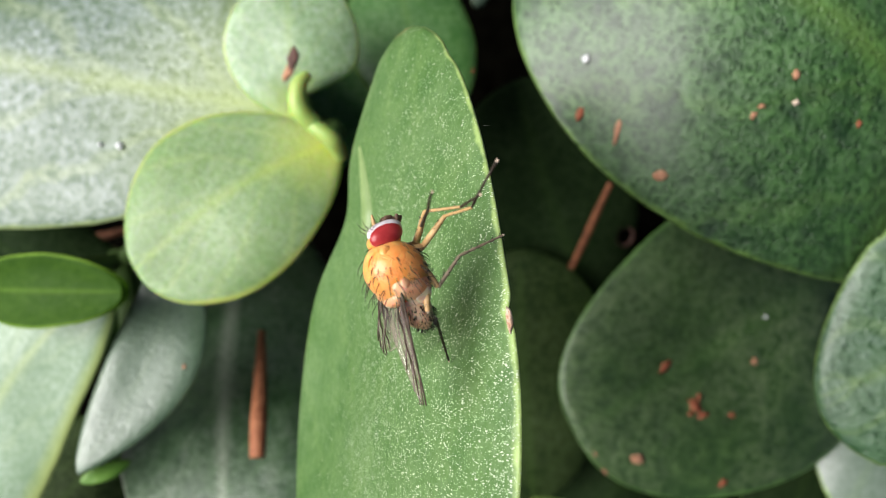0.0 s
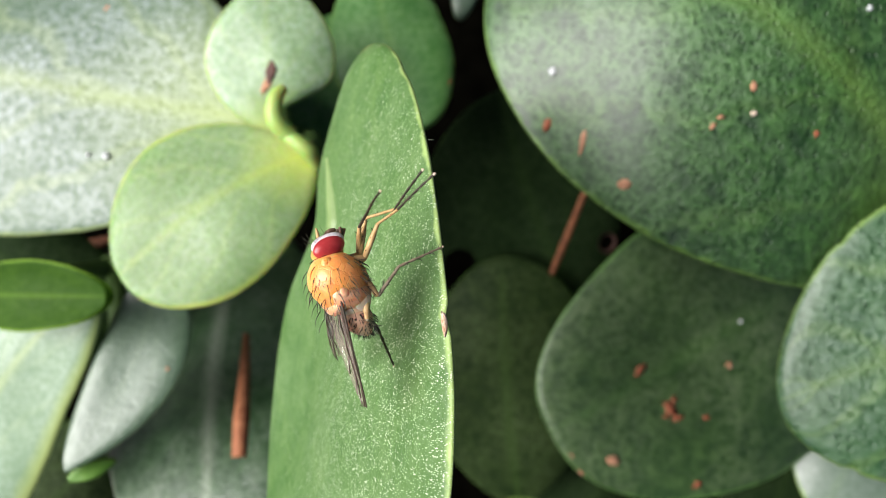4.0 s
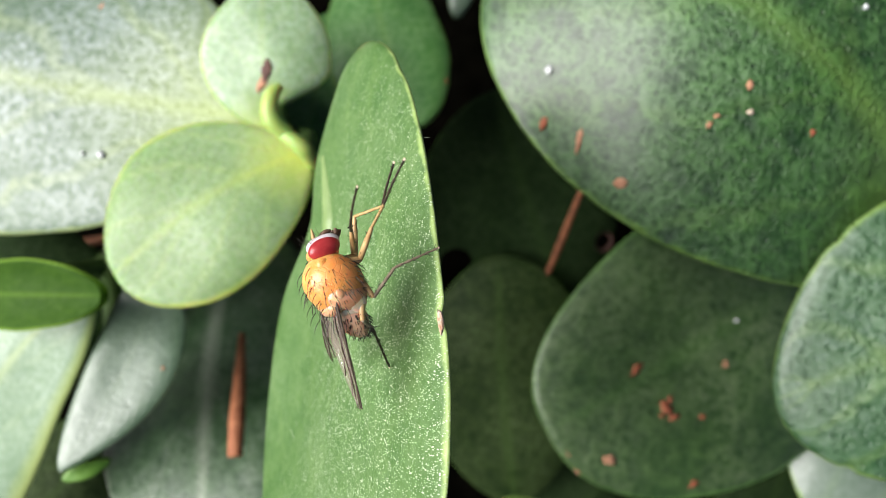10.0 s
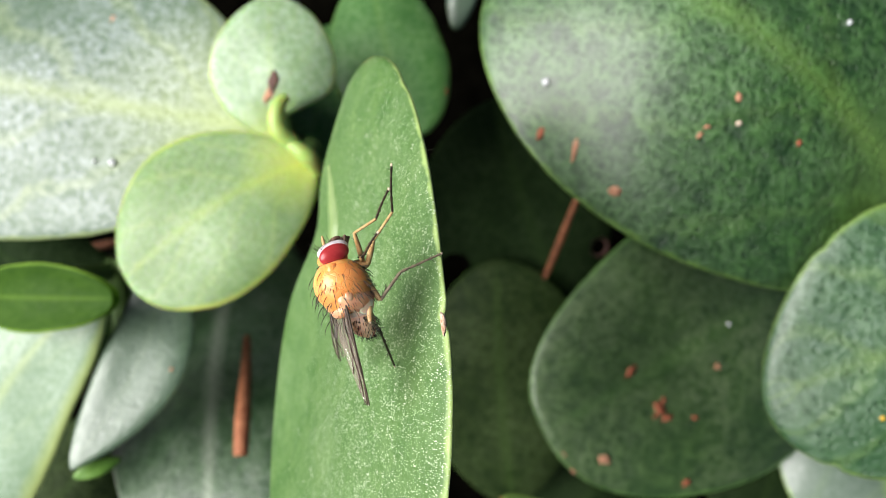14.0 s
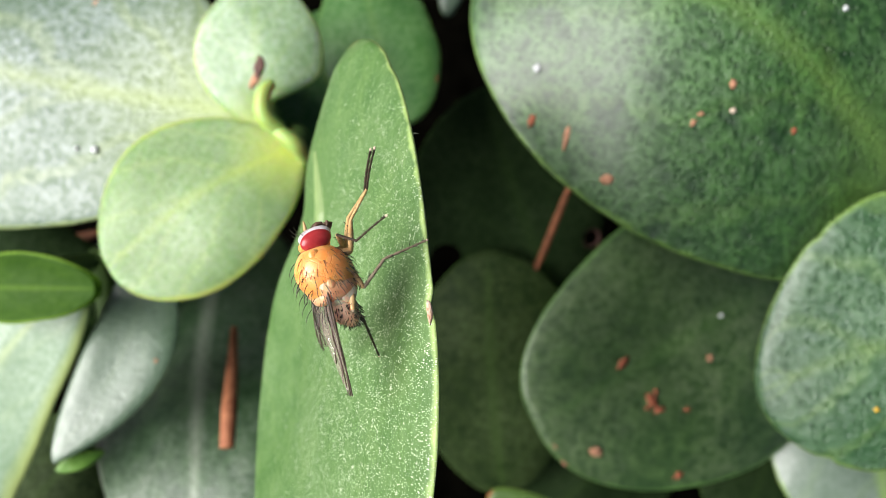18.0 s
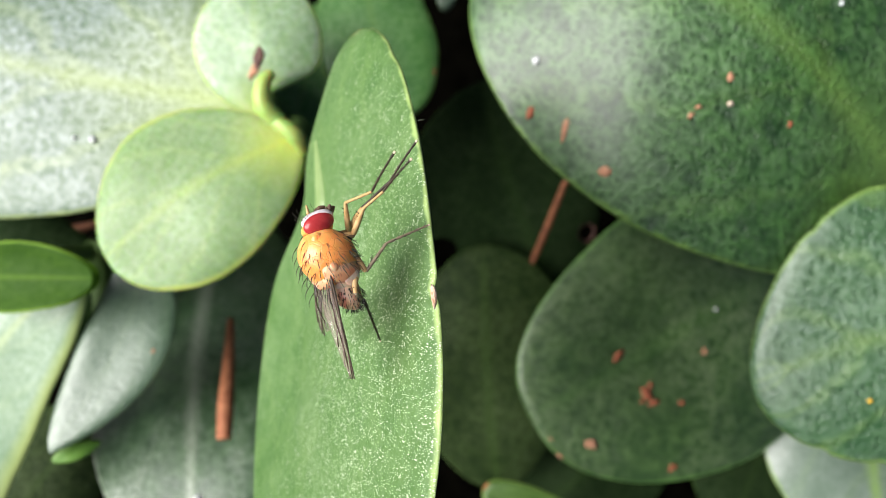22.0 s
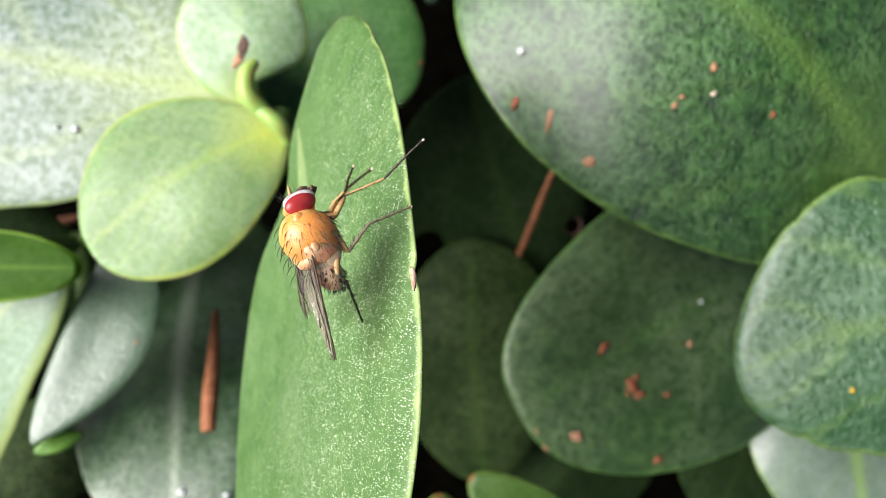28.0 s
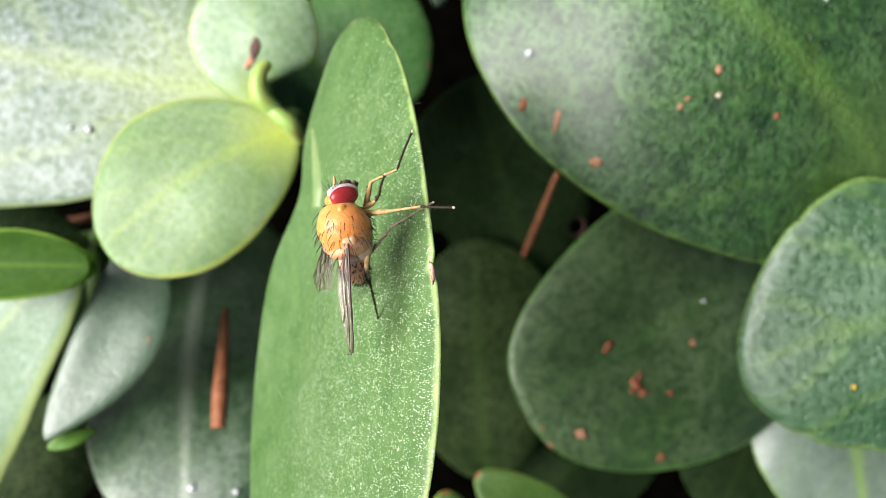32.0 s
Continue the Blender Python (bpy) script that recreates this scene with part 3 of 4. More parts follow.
for x, y, l, w, turn, mat, seed, label in (
    (27.0, -19.2, 2.3, 1.2, 120, M_RUST, 11, "crumpled rust-red flake on a dark round leaf"),
    (27.9, -20.3, 1.6, 0.7, 20, M_RUST, 17, "crumpled rust-red flake on a dark round leaf"),
    (27.4, -18.2, 1.0, 0.6, 70, M_RUST, 18, "crumpled rust-red flake on a dark round leaf"),
    (26.3, -20.1, 0.8, 0.5, 10, M_RUST, 19, "crumpled rust-red flake on a dark round leaf"),
    (19.8, -25.2, 1.5, 1.4, 0, M_TAN, 12, "tan crumb on a dark round leaf"),
    (23.2, -14.5, 1.8, 0.8, 50, M_RUST, 13, "rust-red flake on a dark round leaf"),
    (31.5, -20.4, 0.9, 0.6, 0, M_RUST, 14, "rust-red grain on a dark round leaf"),
    (34.9, -14.2, 0.9, 0.8, 0, M_TAN, 15, "tan grain on a dark round leaf"),
    (30.2, -28.4, 1.2, 0.8, 30, M_RUST, 16, "rust-red grain on a dark round leaf"),
):
    debris("plant_debris", label, "debris", mat, x, y, dark_leaf, l, w, 0.35, turn, seed, "dry bits on the leaves")
for x, y, l, owner, seed in ((10.0, 17.1, 0.75, broad_leaf, 31), (36.6, -8.9, 0.5, dark_leaf, 32), (-35.2, 9.7, 0.8, pale_leaf, 33), (-37.2, 9.9, 0.45, pale_leaf, 34), (37.8, 21.8, 0.5, broad_leaf, 35)):
    debris("water_drop", "tiny water drop on a leaf, its glint painted white", "water drop", M_DROP_GLINT, x, y, owner, l, l, 0.5, 0, seed, "drops on the leaves")
for x, y, l, seed in ((-25.9, -29.5, 0.9, 36), (-20.8, -29.7, 0.8, 37)):
    debris("water_drop", "tiny water drop on a leaf, its glint painted white", "water drop", M_DROP_GLINT, x, y, moist_leaf, l, l, 0.5, 0, seed, "drops on the leaves")
for x, y, seed in ((42.0, -15.6, 41), (40.6, 0.0, 42)):
    debris("plant_debris", "bright yellow pollen grain on a green leaf", "debris", M_YELLOW, x, y, rim_leaf if seed == 41 else broad_leaf, 0.5, 0.42, 0.3, 0, seed, "dry bits on the leaves")


def scar(owner_leaf, material, x, y, length, width, height, turn, seed, label):
    place, normal = drop(x, y, owner_leaf)
    if place is None:
        return
    ob = part("scar", chip_mesh(length, width, height, seed), material, owner_leaf, label)
    world = lying(place - normal * 0.00005, normal, turn)
    ob.matrix_basis = owner_leaf.matrix_world.inverted() @ world


M_SCAR = plain_material("dark_scar", (0.05, 0.025, 0.02), (0.16, 0.08, 0.06), 1500, 0.8)
M_CORK = plain_material("corky_scar", (0.36, 0.15, 0.06), (0.80, 0.66, 0.52), 3000, 0.85, 0.8)
scar(small_leaf, M_SCAR, -17.5, 17.5, 2.2, 0.9, 0.16, 75, 51, "dark brown scar")
scar(small_leaf, M_TAN, -18.0, 16.3, 1.8, 0.8, 0.16, 62, 52, "pinkish tan dry edge of the scar")


for owner, mat, x, y, l, w, turn, seed, label in (
    (round_leaf, M_TAN, -29.8, -5.2, 0.5, 0.3, 20, 61, "pinkish dry spot on the rim"),
    (spoon_leaf, M_TAN, -28.9, -12.2, 0.5, 0.3, 80, 62, "pinkish dry spot on the rim"),
    (dark_leaf, M_TAN, 16.1, -26.8, 1.0, 0.5, -45, 63, "tan dry spot on the rim"),
    (dark_leaf, M_TAN, 14.9, -24.6, 0.8, 0.3, -55, 64, "tan dry spot on the rim"),
    (back_leaf, M_RUST, 0.25, 19.2, 0.7, 0.3, 70, 65, "reddish dry spot on the rim"),
    (rim_leaf, M_TAN, 34.9, 2.0, 0.8, 0.3, 40, 66, "tan dry spot on the rim"),
    (pale_leaf, M_TAN, -36.5, 26.0, 0.9, 0.4, 60, 67, "tan dry spot"),
):
    scar(owner, mat, x, y, l, w, 0.12, turn, seed, label)


def edge_scar():
    """A corky bite on the long leaf's free edge."""
    ob = part("scar", chip_mesh(1.3, 0.34, 0.2, 53, 0.5), M_CORK, host_leaf, "whitish brown bitten notch")
    ob.matrix_basis = host_leaf.matrix_world.inverted() @ Matrix.Translation(at(-0.34, -3.95, 40.5)) @ pose(0, 0, 0, 0, 10, 97)
    hair = bmesh.new()
    add_spike(hair, (0, 0, 0), (0.42, 0.02, 0), 0.012)
    ob = part("hair", hair, M_PAD_LEAF, host_leaf)
    ob.matrix_basis = host_leaf.matrix_world.inverted() @ Matrix.Translation(at(-1.35, 6.65, 45.2))


def curled_edge():
    """A pale strip where the long leaf's far edge rolls over."""
    bpy.context.view_layer.update()
    m = host_leaf.matrix_world
    inv = m.inverted()
    track = []
    for x, y, r in ((-9.5, 7.2, 0.25), (-9.35, 5.6, 0.55), (-9.2, 3.8, 0.85), (-9.1, 2.1, 1.05), (-9.2, 0.6, 0.8)):
        eye, way = Vector((0, 0, 0.15)), Vector((x, y, -59.0)).normalized()
        hit, place, normal, _ = host_leaf.ray_cast(inv @ eye, (inv.to_3x3() @ way).normalized())
        if hit:
            track.append((place - normal * 0.6 * r * MM, r * MM))
    if len(track) > 2:
        part("curled_edge", tube_mesh([p for p, r in track], [r for p, r in track], 24), M_CURL, host_leaf, "pale rolled edge")


M_CURL = plain_material("pale_curl", (0.17, 0.26, 0.09), (0.22, 0.31, 0.12), 600, 0.45, 0.1)
M_PAD_LEAF = plain_material("pale_hair", (0.3, 0.35, 0.25), (0.45, 0.5, 0.4), 1500, 0.6)


def hole_rims():
    for hx, hy, hr in HOLES[:1]:
        pts = [Vector((hx + hr * 1.02 * math.cos(0.5236 * k), hy + hr * 1.02 * math.sin(0.5236 * k), 0)) for k in range(13)]
        out = []
        for p in pts:
            start = Vector((p.x * MM * 1.0, p.y * MM, 0.02))
            hit, place, _, _ = holed_leaf.ray_cast(start, Vector((0, 0, -1)))
            out.append(place if hit and abs(place.z) < 0.006 else None)
        good = [q for q in out if q is not None]
        if len(good) < 5:
            continue
        level = sum(q.z for q in good) / len(good)
        ring = [Vector((p.x * MM, p.y * MM, (q.z if q is not None else level) - 0.0004)) for p, q in zip(pts, out)]
        part("hole_rim", tube_mesh(ring, [0.32 * MM] * len(ring), 7), M_SCAR, holed_leaf, "brown rim of a hole")


def twig(label, points, radii, material=M_TWIG):
    pts = [at(*p) for p in points]
    ob = mesh_ob("dry_twig", tube_mesh([p - pts[0] for p in pts], [r * MM for r in radii], 8), material)
    ob.location = pts[0]
    return tagged(ob, label, "twig")


twig("red-brown dry leaf stalk lying over a dark leaf", [(16.3, 7.0, 90.0), (15.5, 3.2, 95.0), (14.7, -0.3, 99.0), (14.1, -3.1, 103.0)], [0.35, 0.5, 0.5, 0.4])
twig("reddish dry needle standing over a dark leaf", [(-23.8, -9.9, 90.0), (-23.3, -14.7, 87.0), (-22.8, -18.5, 84.0), (-22.5, -22.2, 82.0)], [0.4, 0.75, 0.95, 0.85], M_NEEDLE)
twig("short brown dry twig in the shade", [(-57.0, 0.1, 107.0), (-51.0, 0.6, 106.0), (-45.0, 2.0, 105.0)], [0.7, 0.8, 0.4])


# ---- the fly ----
def soft_material(name, dark, light, scale, rough, spots=None, relief=0.2, glow=0.0):
    m, t, b = shader(name, rough, Subsurface_Weight=glow, Subsurface_Scale=0.0008)
    ob = t.nodes.new("ShaderNodeTexCoord").outputs["Object"]
    n = noise_tex(t, scale, 4, ob, 0.6)
    col = ramp(t, n, [(0.3, dark), (0.7, light)])
    if spots:
        v = node(t, "ShaderNodeTexVoronoi", Scale=spots)
        t.links.new(ob, v.inputs["Vector"])
        col = mix(t, ramp(t, v.outputs["Distance"], [(0.16, grey(1)), (0.24, grey(0))]), col, (0.05, 0.025, 0.012))
    t.links.new(col, b.inputs["Base Color"])
    bump = node(t, "ShaderNodeBump", Strength=relief, Distance=0.0001)
    t.links.new(n, bump.inputs["Height"])
    t.links.new(bump.outputs[0], b.inputs["Normal"])
    return m


def plated_material(name, dark, light, suture, scale, rough):
    """Cuticle in plates: each plate its own shade, brown seams sunk between them."""
    m, t, b = shader(name, rough, Subsurface_Weight=0.5, Subsurface_Scale=0.0008)
    ob = t.nodes.new("ShaderNodeTexCoord").outputs["Object"]
    n = noise_tex(t, 2200, 3, ob, 0.6)
    wob = t.nodes.new("ShaderNodeVectorMath")
    wob.operation = "MULTIPLY_ADD"
    tint = node(t, "ShaderNodeTexNoise", Scale=1500)
    t.links.new(ob, tint.inputs["Vector"])
    t.links.new(tint.outputs["Color"], wob.inputs[0])
    wob.inputs[1].default_value = (0.0004, 0.0004, 0.0004)
    t.links.new(ob, wob.inputs[2])
    cell = node(t, "ShaderNodeTexVoronoi", Scale=scale)
    seam = node(t, "ShaderNodeTexVoronoi", Scale=scale)
    seam.feature = "DISTANCE_TO_EDGE"
    t.links.new(wob.outputs[0], cell.inputs["Vector"])
    t.links.new(wob.outputs[0], seam.inputs["Vector"])
    col = mix(t, ramp(t, cell.outputs["Color"], [(0.2, grey(0.3)), (0.8, grey(0.8))]), dark, light)
    col = mix(t, ramp(t, n, [(0.35, grey(0.35)), (0.65, grey(0))]), col, dark)
    edge = ramp(t, seam.outputs["Distance"], [(0.0, grey(0.76)), (0.05, grey(1))])
    col = mix(t, edge, suture, col)
    t.links.new(col, b.inputs["Base Color"])
    b.inputs["Coat Weight"].default_value, b.inputs["Coat Roughness"].default_value = 0.3, 0.22
    bump = node(t, "ShaderNodeBump", Strength=0.7, Distance=0.0001)
    t.links.new(mix(t, 0.35, edge, n), bump.inputs["Height"])
    t.links.new(bump.outputs[0], b.inputs["Normal"])
    return m


M_AMBER = plated_material("amber_cuticle", (0.84, 0.28, 0.05), (0.95, 0.47, 0.16), (0.55, 0.20, 0.05), 1700, 0.36)
M_BUFF = soft_material("buff_cuticle", (0.68, 0.28, 0.13), (0.88, 0.50, 0.30), 1300, 0.3, glow=0.5)
M_BUFF_PALE = soft_material("ivory_scale", (0.74, 0.50, 0.35), (0.88, 0.67, 0.52), 1100, 0.25, glow=0.6)
M_ABDOMEN = soft_material("spotted_abdomen", (0.62, 0.34, 0.21), (0.92, 0.64, 0.47), 1000, 0.32, 3600, 0.2, 0.5)
M_EYE = soft_material("dark_red_eye", (0.32, 0.022, 0.026), (0.42, 0.045, 0.045), 2600, 0.3, None, 0.05)
M_FACE = soft_material("silvery_face", (0.50, 0.44, 0.46), (0.76, 0.72, 0.74), 1800, 0.45)
M_LEG = soft_material("straw_leg", (0.42, 0.24, 0.09), (0.62, 0.42, 0.20), 1500, 0.4)
M_LEG_DARK = soft_material("dusky_leg", (0.014, 0.010, 0.007), (0.06, 0.038, 0.025), 1800, 0.5)
M_DUSKY = soft_material("grey_brown_leg", (0.20, 0.15, 0.10), (0.36, 0.28, 0.20), 1800, 0.5)
M_MOUTH = soft_material("brown_mouthparts", (0.05, 0.028, 0.018), (0.22, 0.13, 0.085), 3200, 0.5)
M_VEIN = soft_material("brown_vein", (0.045, 0.032, 0.022), (0.12, 0.085, 0.065), 1800, 0.35)
M_BRISTLE = soft_material("black_bristle", (0.012, 0.009, 0.007), (0.03, 0.02, 0.015), 2000, 0.4)
M_PAD = soft_material("cream_pad", (0.62, 0.46, 0.34), (0.78, 0.64, 0.5), 1500, 0.6)
M_WING, _t, _b = shader("clear_wing", 0.2, Coat_Weight=0.45, Coat_Roughness=0.08)
_b.inputs["Base Color"].default_value = (0.38, 0.31, 0.28, 1)
_b.inputs["Specular IOR Level"].default_value = 0.9
_clear = _t.nodes.new("ShaderNodeBsdfTransparent")
_clear.inputs[0].default_value = (0.93, 0.9, 0.86, 1)
_mix = _t.nodes.new("ShaderNodeMixShader")
_n = noise_tex(_t, 900, 3, _t.nodes.new("ShaderNodeTexCoord").outputs["Object"])
_t.links.new(ramp(_t, _n, [(0.3, grey(0.28)), (0.7, grey(0.55))]), _mix.inputs[0])
_t.links.new(_clear.outputs[0], _mix.inputs[1])
_t.links.new(_b.outputs[0], _mix.inputs[2])
_bump = node(_t, "ShaderNodeBump", Strength=0.5, Distance=0.0001)
_t.links.new(_n, _bump.inputs["Height"])
_t.links.new(_bump.outputs[0], _b.inputs["Normal"])
_t.links.new(_mix.outputs[0], _t.nodes["Material Output"].inputs[0])


def blob(centre, radii, turn=(0, 0, 0), shape=None, sub=4):
    """A rounded body part: an ellipsoid (mm) bent by shape(co)."""
    bm = bmesh.new()
    bmesh.ops.create_icosphere(bm, subdivisions=sub, radius=1.0)
    rot = Euler([radians(a) for a in turn]).to_matrix()
    for v in bm.verts:
        co = shape(v.co.copy()) if shape else v.co.copy()
        v.co = (rot @ Vector((co.x * radii[0], co.y * radii[1], co.z * radii[2])) + Vector(centre)) * MM
    return bm


def add_spike(bm, root, tip, radius, bow=(0, 0, 0)):
    """One curved hair from root to tip (mm) into bm."""
    root, tip, bow = Vector(root), Vector(tip), Vector(bow)
    way = (tip - root).normalized()
    a = way.orthogonal().normalized()
    b = way.cross(a)
    rings = []
    for k in range(4):
        t = k / 4
        c = root.lerp(tip, t) + bow * (4 * t * (1 - t))
        r = radius * (1 - 0.75 * t)
        rings.append([bm.verts.new((c + r * (math.cos(2.0944 * n) * a + math.sin(2.0944 * n) * b)) * MM) for n in range(3)])
    end = bm.verts.new(tip * MM)
    for r1, r2 in zip(rings, rings[1:]):
        for n in range(3):
            bm.faces.new((r1[n], r1[(n + 1) % 3], r2[(n + 1) % 3], r2[n]))
    for n in range(3):
        bm.faces.new((rings[-1][n], rings[-1][(n + 1) % 3], end))


def limb_mesh(length, r0, r1, swell=0.0, curve=0.0, joints=0):
    """A leg piece along +x from the origin, tapered, slightly swollen or curved, or beaded in joints; mm."""
    pts, rad = [], []
    steps = 4 * joints if joints else 5
    for k in range(steps + 1):
        t = k / steps
        pts.append(Vector((t * length, 0, curve * math.sin(math.pi * t))) * MM)
        bead = (0.72, 0.98, 1.08, 1.15)[k % 4] if joints else 1.0
        rad.append((r0 + (r1 - r0) * t + swell * math.sin(math.pi * t)) * bead * MM)
    return tube_mesh(pts, rad, 8)


def hairs_on_limb(length, radius, count, size, seed):
    rnd = random.Random(seed)
    bm = bmesh.new()
    for _ in range(count):
        t, a = rnd.uniform(0.1, 0.95), rnd.uniform(0, 6.28)
        n = Vector((0, math.cos(a), math.sin(a)))
        root = Vector((t * length, 0, 0)) + n * radius * 0.7
        add_spike(bm, root, root + n * size * rnd.uniform(0.6, 1.1) + Vector((size * 0.8, 0, 0)), 0.022)
    return bm


def wing_mesh(length, chord):
    """A thin wing along +x, leading edge at +y, trailing edge at -y; mm."""
    bm = bmesh.new()
    nu, nv = 28, 24
    top = []
    for i in range(nu + 1):
        u = i / nu
        lead = 0.16 * chord * math.sin(math.pi * min(u * 1.05, 1)) + 0.02 * chord
        trail = -chord * (max(math.sin(math.pi * (0.03 + 0.97 * u) ** 0.72), 0) ** 0.55) * (0.55 + 0.45 * min(1, u * 2.2)) * 0.86
        if u > 0.85:
            lead -= chord * 0.45 * ((u - 0.85) / 0.15) ** 2
            trail = max(trail, -chord) * (1 - ((u - 0.85) / 0.15) ** 3 * 0.35)
        row = []
        for j in range(nv + 1):
            v = j / nv
            y = lead + (trail - lead) * v
            z = 0.11 * math.sin(20 * v + 2 * u) * math.sin(math.pi * min(1, 0.1 + u)) - 0.10 * math.sin(math.pi * v) * u + 0.12 * u * u
            row.append(bm.verts.new(Vector((u * length, y, z)) * MM))
        top.append(row)
    for i in range(nu):
        for j in range(nv):
            bm.faces.new((top[i][j], top[i + 1][j], top[i + 1][j + 1], top[i][j + 1]))
    bmesh.ops.solidify(bm, geom=bm.faces[:], thickness=0.012 * MM)
    return bm


def wing_veins(length, chord):
    out = []
    for k, (a, b, reach) in enumerate(((0.14, 0.05, 0.97), (0.08, -0.12, 0.98), (0.02, -0.32, 0.97), (-0.05, -0.55, 0.9), (-0.12, -0.8, 0.72))):
        pts, rad = [], []
        for n in range(7):
            u = 0.03 + (reach - 0.03) * n / 6
            y = chord * (a + (b - a) * u + 0.06 * math.sin(math.pi * u))
            v = (0.16 * chord - y) / (1.1 * chord)
            z = 0.11 * math.sin(20 * v + 2 * u) * math.sin(math.pi * min(1, 0.1 + u)) - 0.10 * math.sin(math.pi * v) * u + 0.12 * u * u
            pts.append(Vector((u * length, y, z + 0.01)) * MM)
            rad.append((0.070 - 0.030 * u - 0.003 * k) * MM)
        out.append(tube_mesh(pts, rad, 6))
    return out


def aim(base, tip, roll=0.0):
    """The pose of a limb from base to tip (mm, in the fly's space)."""
    d = (Vector(tip) - Vector(base)).normalized()
    return pose(base[0] * MM, base[1] * MM, base[2] * MM, 0, math.degrees(math.asin(-d.z)), math.degrees(math.atan2(d.y, d.x))) @ Matrix.Rotation(radians(roll), 4, "X")


def fly_pose(x, y, d, rx, ry, rz):
    return pose(x * MM, y * MM, (150.0 - d) * MM, rx, ry, rz)


fly = empty("fly", (0, 0, 0), "orange fly with dark red eyes rubbing its forelegs on a leaf", "fly")
limbs = {}


def body():
    rnd = random.Random(7)

    def thorax_shape(c):
        c.z *= 1.0 - 0.10 * c.x * c.x
        c.x += 0.10 * c.z
        if c.x < -0.55 and abs(c.z) < 0.9:
            c.x -= 0.06
        return c

    thorax = part("thorax", blob((-0.03, 0, -0.05), (1.72, 1.5, 1.66), (0, -4, 0), thorax_shape), M_AMBER, fly, "glossy amber thorax with black bristles")
    part("scutellum", blob((-1.32, 0, 0.55), (0.45, 0.85, 0.5)), M_BUFF, thorax, "pinkish buff scutellum")
    for side in (-1, 1):
        part("side_plate", blob((-1.0, side * 0.86, -0.15), (0.72, 0.46, 1.15), (0, 12, side * 16)), M_BUFF, thorax, "pinkish side plate")
        part("shoulder", blob((0.98, side * 0.84, 0.6), (0.36, 0.24, 0.38)), M_AMBER, thorax)
        part("wing_hinge", blob((-0.72, side * 1.22, 0.35), (0.34, 0.16, 0.28)), M_BUFF, thorax, "pinkish wing hinge")
        part("calypter", blob((-1.5, side * 0.96, -0.6), (0.52, 0.15, 0.5), (0, 20, side * 20)), M_BUFF_PALE, thorax, "pale translucent wing scale")
    bm = bmesh.new()
    for _ in range(210):
        a, h = rnd.uniform(-2.6, 2.0), rnd.uniform(-1.4, 1.35)
        n = Vector((h * 0.35, math.sin(a), math.cos(a))).normalized()
        root = Vector((h, n.y * 1.47 * math.sqrt(1 - h * h / 3.1), n.z * 1.58 * math.sqrt(1 - h * h / 3.1) - 0.05))
        size = rnd.choice((0.22, 0.26, 0.3, 0.36, 0.42, 0.7))
        way = Vector((-size, rnd.uniform(-0.25, 0.25) * size, rnd.uniform(-0.35, 0.15) * size)) + n * size * 0.5
        add_spike(bm, root * 0.98, root + way, 0.02 if size < 0.5 else 0.028, n * size * 0.14)
    for side in (-1, 1):
        for k in range(7):
            x = 1.0 - 0.45 * k
            root = Vector((x, side * 0.55, 1.34 - 0.07 * x * x))
            add_spike(bm, root, root + Vector((-0.75, side * 0.12, 0.48)), 0.028, (0, 0, 0.14))
        for k in range(6):
            root = Vector((0.7 - 0.3 * k, side * 1.05, -0.95))
            add_spike(bm, root, root + Vector((-0.1, side * 0.35, -0.45)), 0.032, (0, 0, -0.05))
        for k in range(3):
            root = Vector((-2.0, side * (0.2 + 0.25 * k), 0.85))
            add_spike(bm, root, root + Vector((-1.1, side * 0.2, 0.35 - 0.1 * k)), 0.026, (0, 0, 0.1))
    part("bristles", bm, M_BRISTLE, thorax, "black bristles")

    def abdomen_shape(c):
        k = 1 - 0.32 * max(0, -c.x) ** 2
        c.y *= k
        c.z *= k
        return c

    abdomen = part("abdomen", blob((-2.15, 0.1, -0.5), (1.22, 0.8, 0.84), (0, -20, 0), abdomen_shape), M_ABDOMEN, fly, "brownish abdomen with dark dots and hairs")
    part("first_segment", blob((-1.5, 0.05, -0.42), (0.72, 0.9, 0.88), (0, -20, 0)), M_BUFF_PALE, abdomen, "ivory front segment")
    bm = bmesh.new()
    for _ in range(230):
        a, h = rnd.uniform(0, 6.28), rnd.uniform(-0.1, 1.0)
        ring = math.sqrt(max(0, 1 - h * h)) * (1 - 0.32 * h * h)
        root = Vector((-2.15 - 1.12 * h, 0.1 + 0.78 * ring * math.cos(a), -0.5 - 0.4 * h + 0.83 * ring * math.sin(a)))
        n = Vector((-0.9, math.cos(a) * 0.7, math.sin(a) * 0.7))
        add_spike(bm, root, root + n * rnd.uniform(0.22, 0.42), 0.022)
    part("hairs", bm, M_BRISTLE, abdomen, "dark hairs")

    head = part("head", blob((1.66, 0, 0.05), (0.55, 0.86, 0.92), (0, 0, 0)), M_AMBER, fly, "head with a silvery face and large dark red eyes")
    for side in (-1, 1):
        low = 0.0 if side < 0 else 0.14
        part("eye", blob((1.84 - low, side * (0.52 - low), 0.12 - low), (0.57, 0.44, 0.92 - low), (side * 10, -10, side * 4)), M_EYE, head, "dark red compound eye")
        part("eye_rim", blob((2.07 - low, side * (0.42 - low), -0.06 - low), (0.52, 0.38, 0.84 - low), (side * 10, -10, side * 4)), M_FACE, head, "silvery white eye margin")
    part("face", blob((2.16, 0, 0.05), (0.46, 0.42, 0.84), (0, -10, 0)), M_FACE, head, "silvery white face")
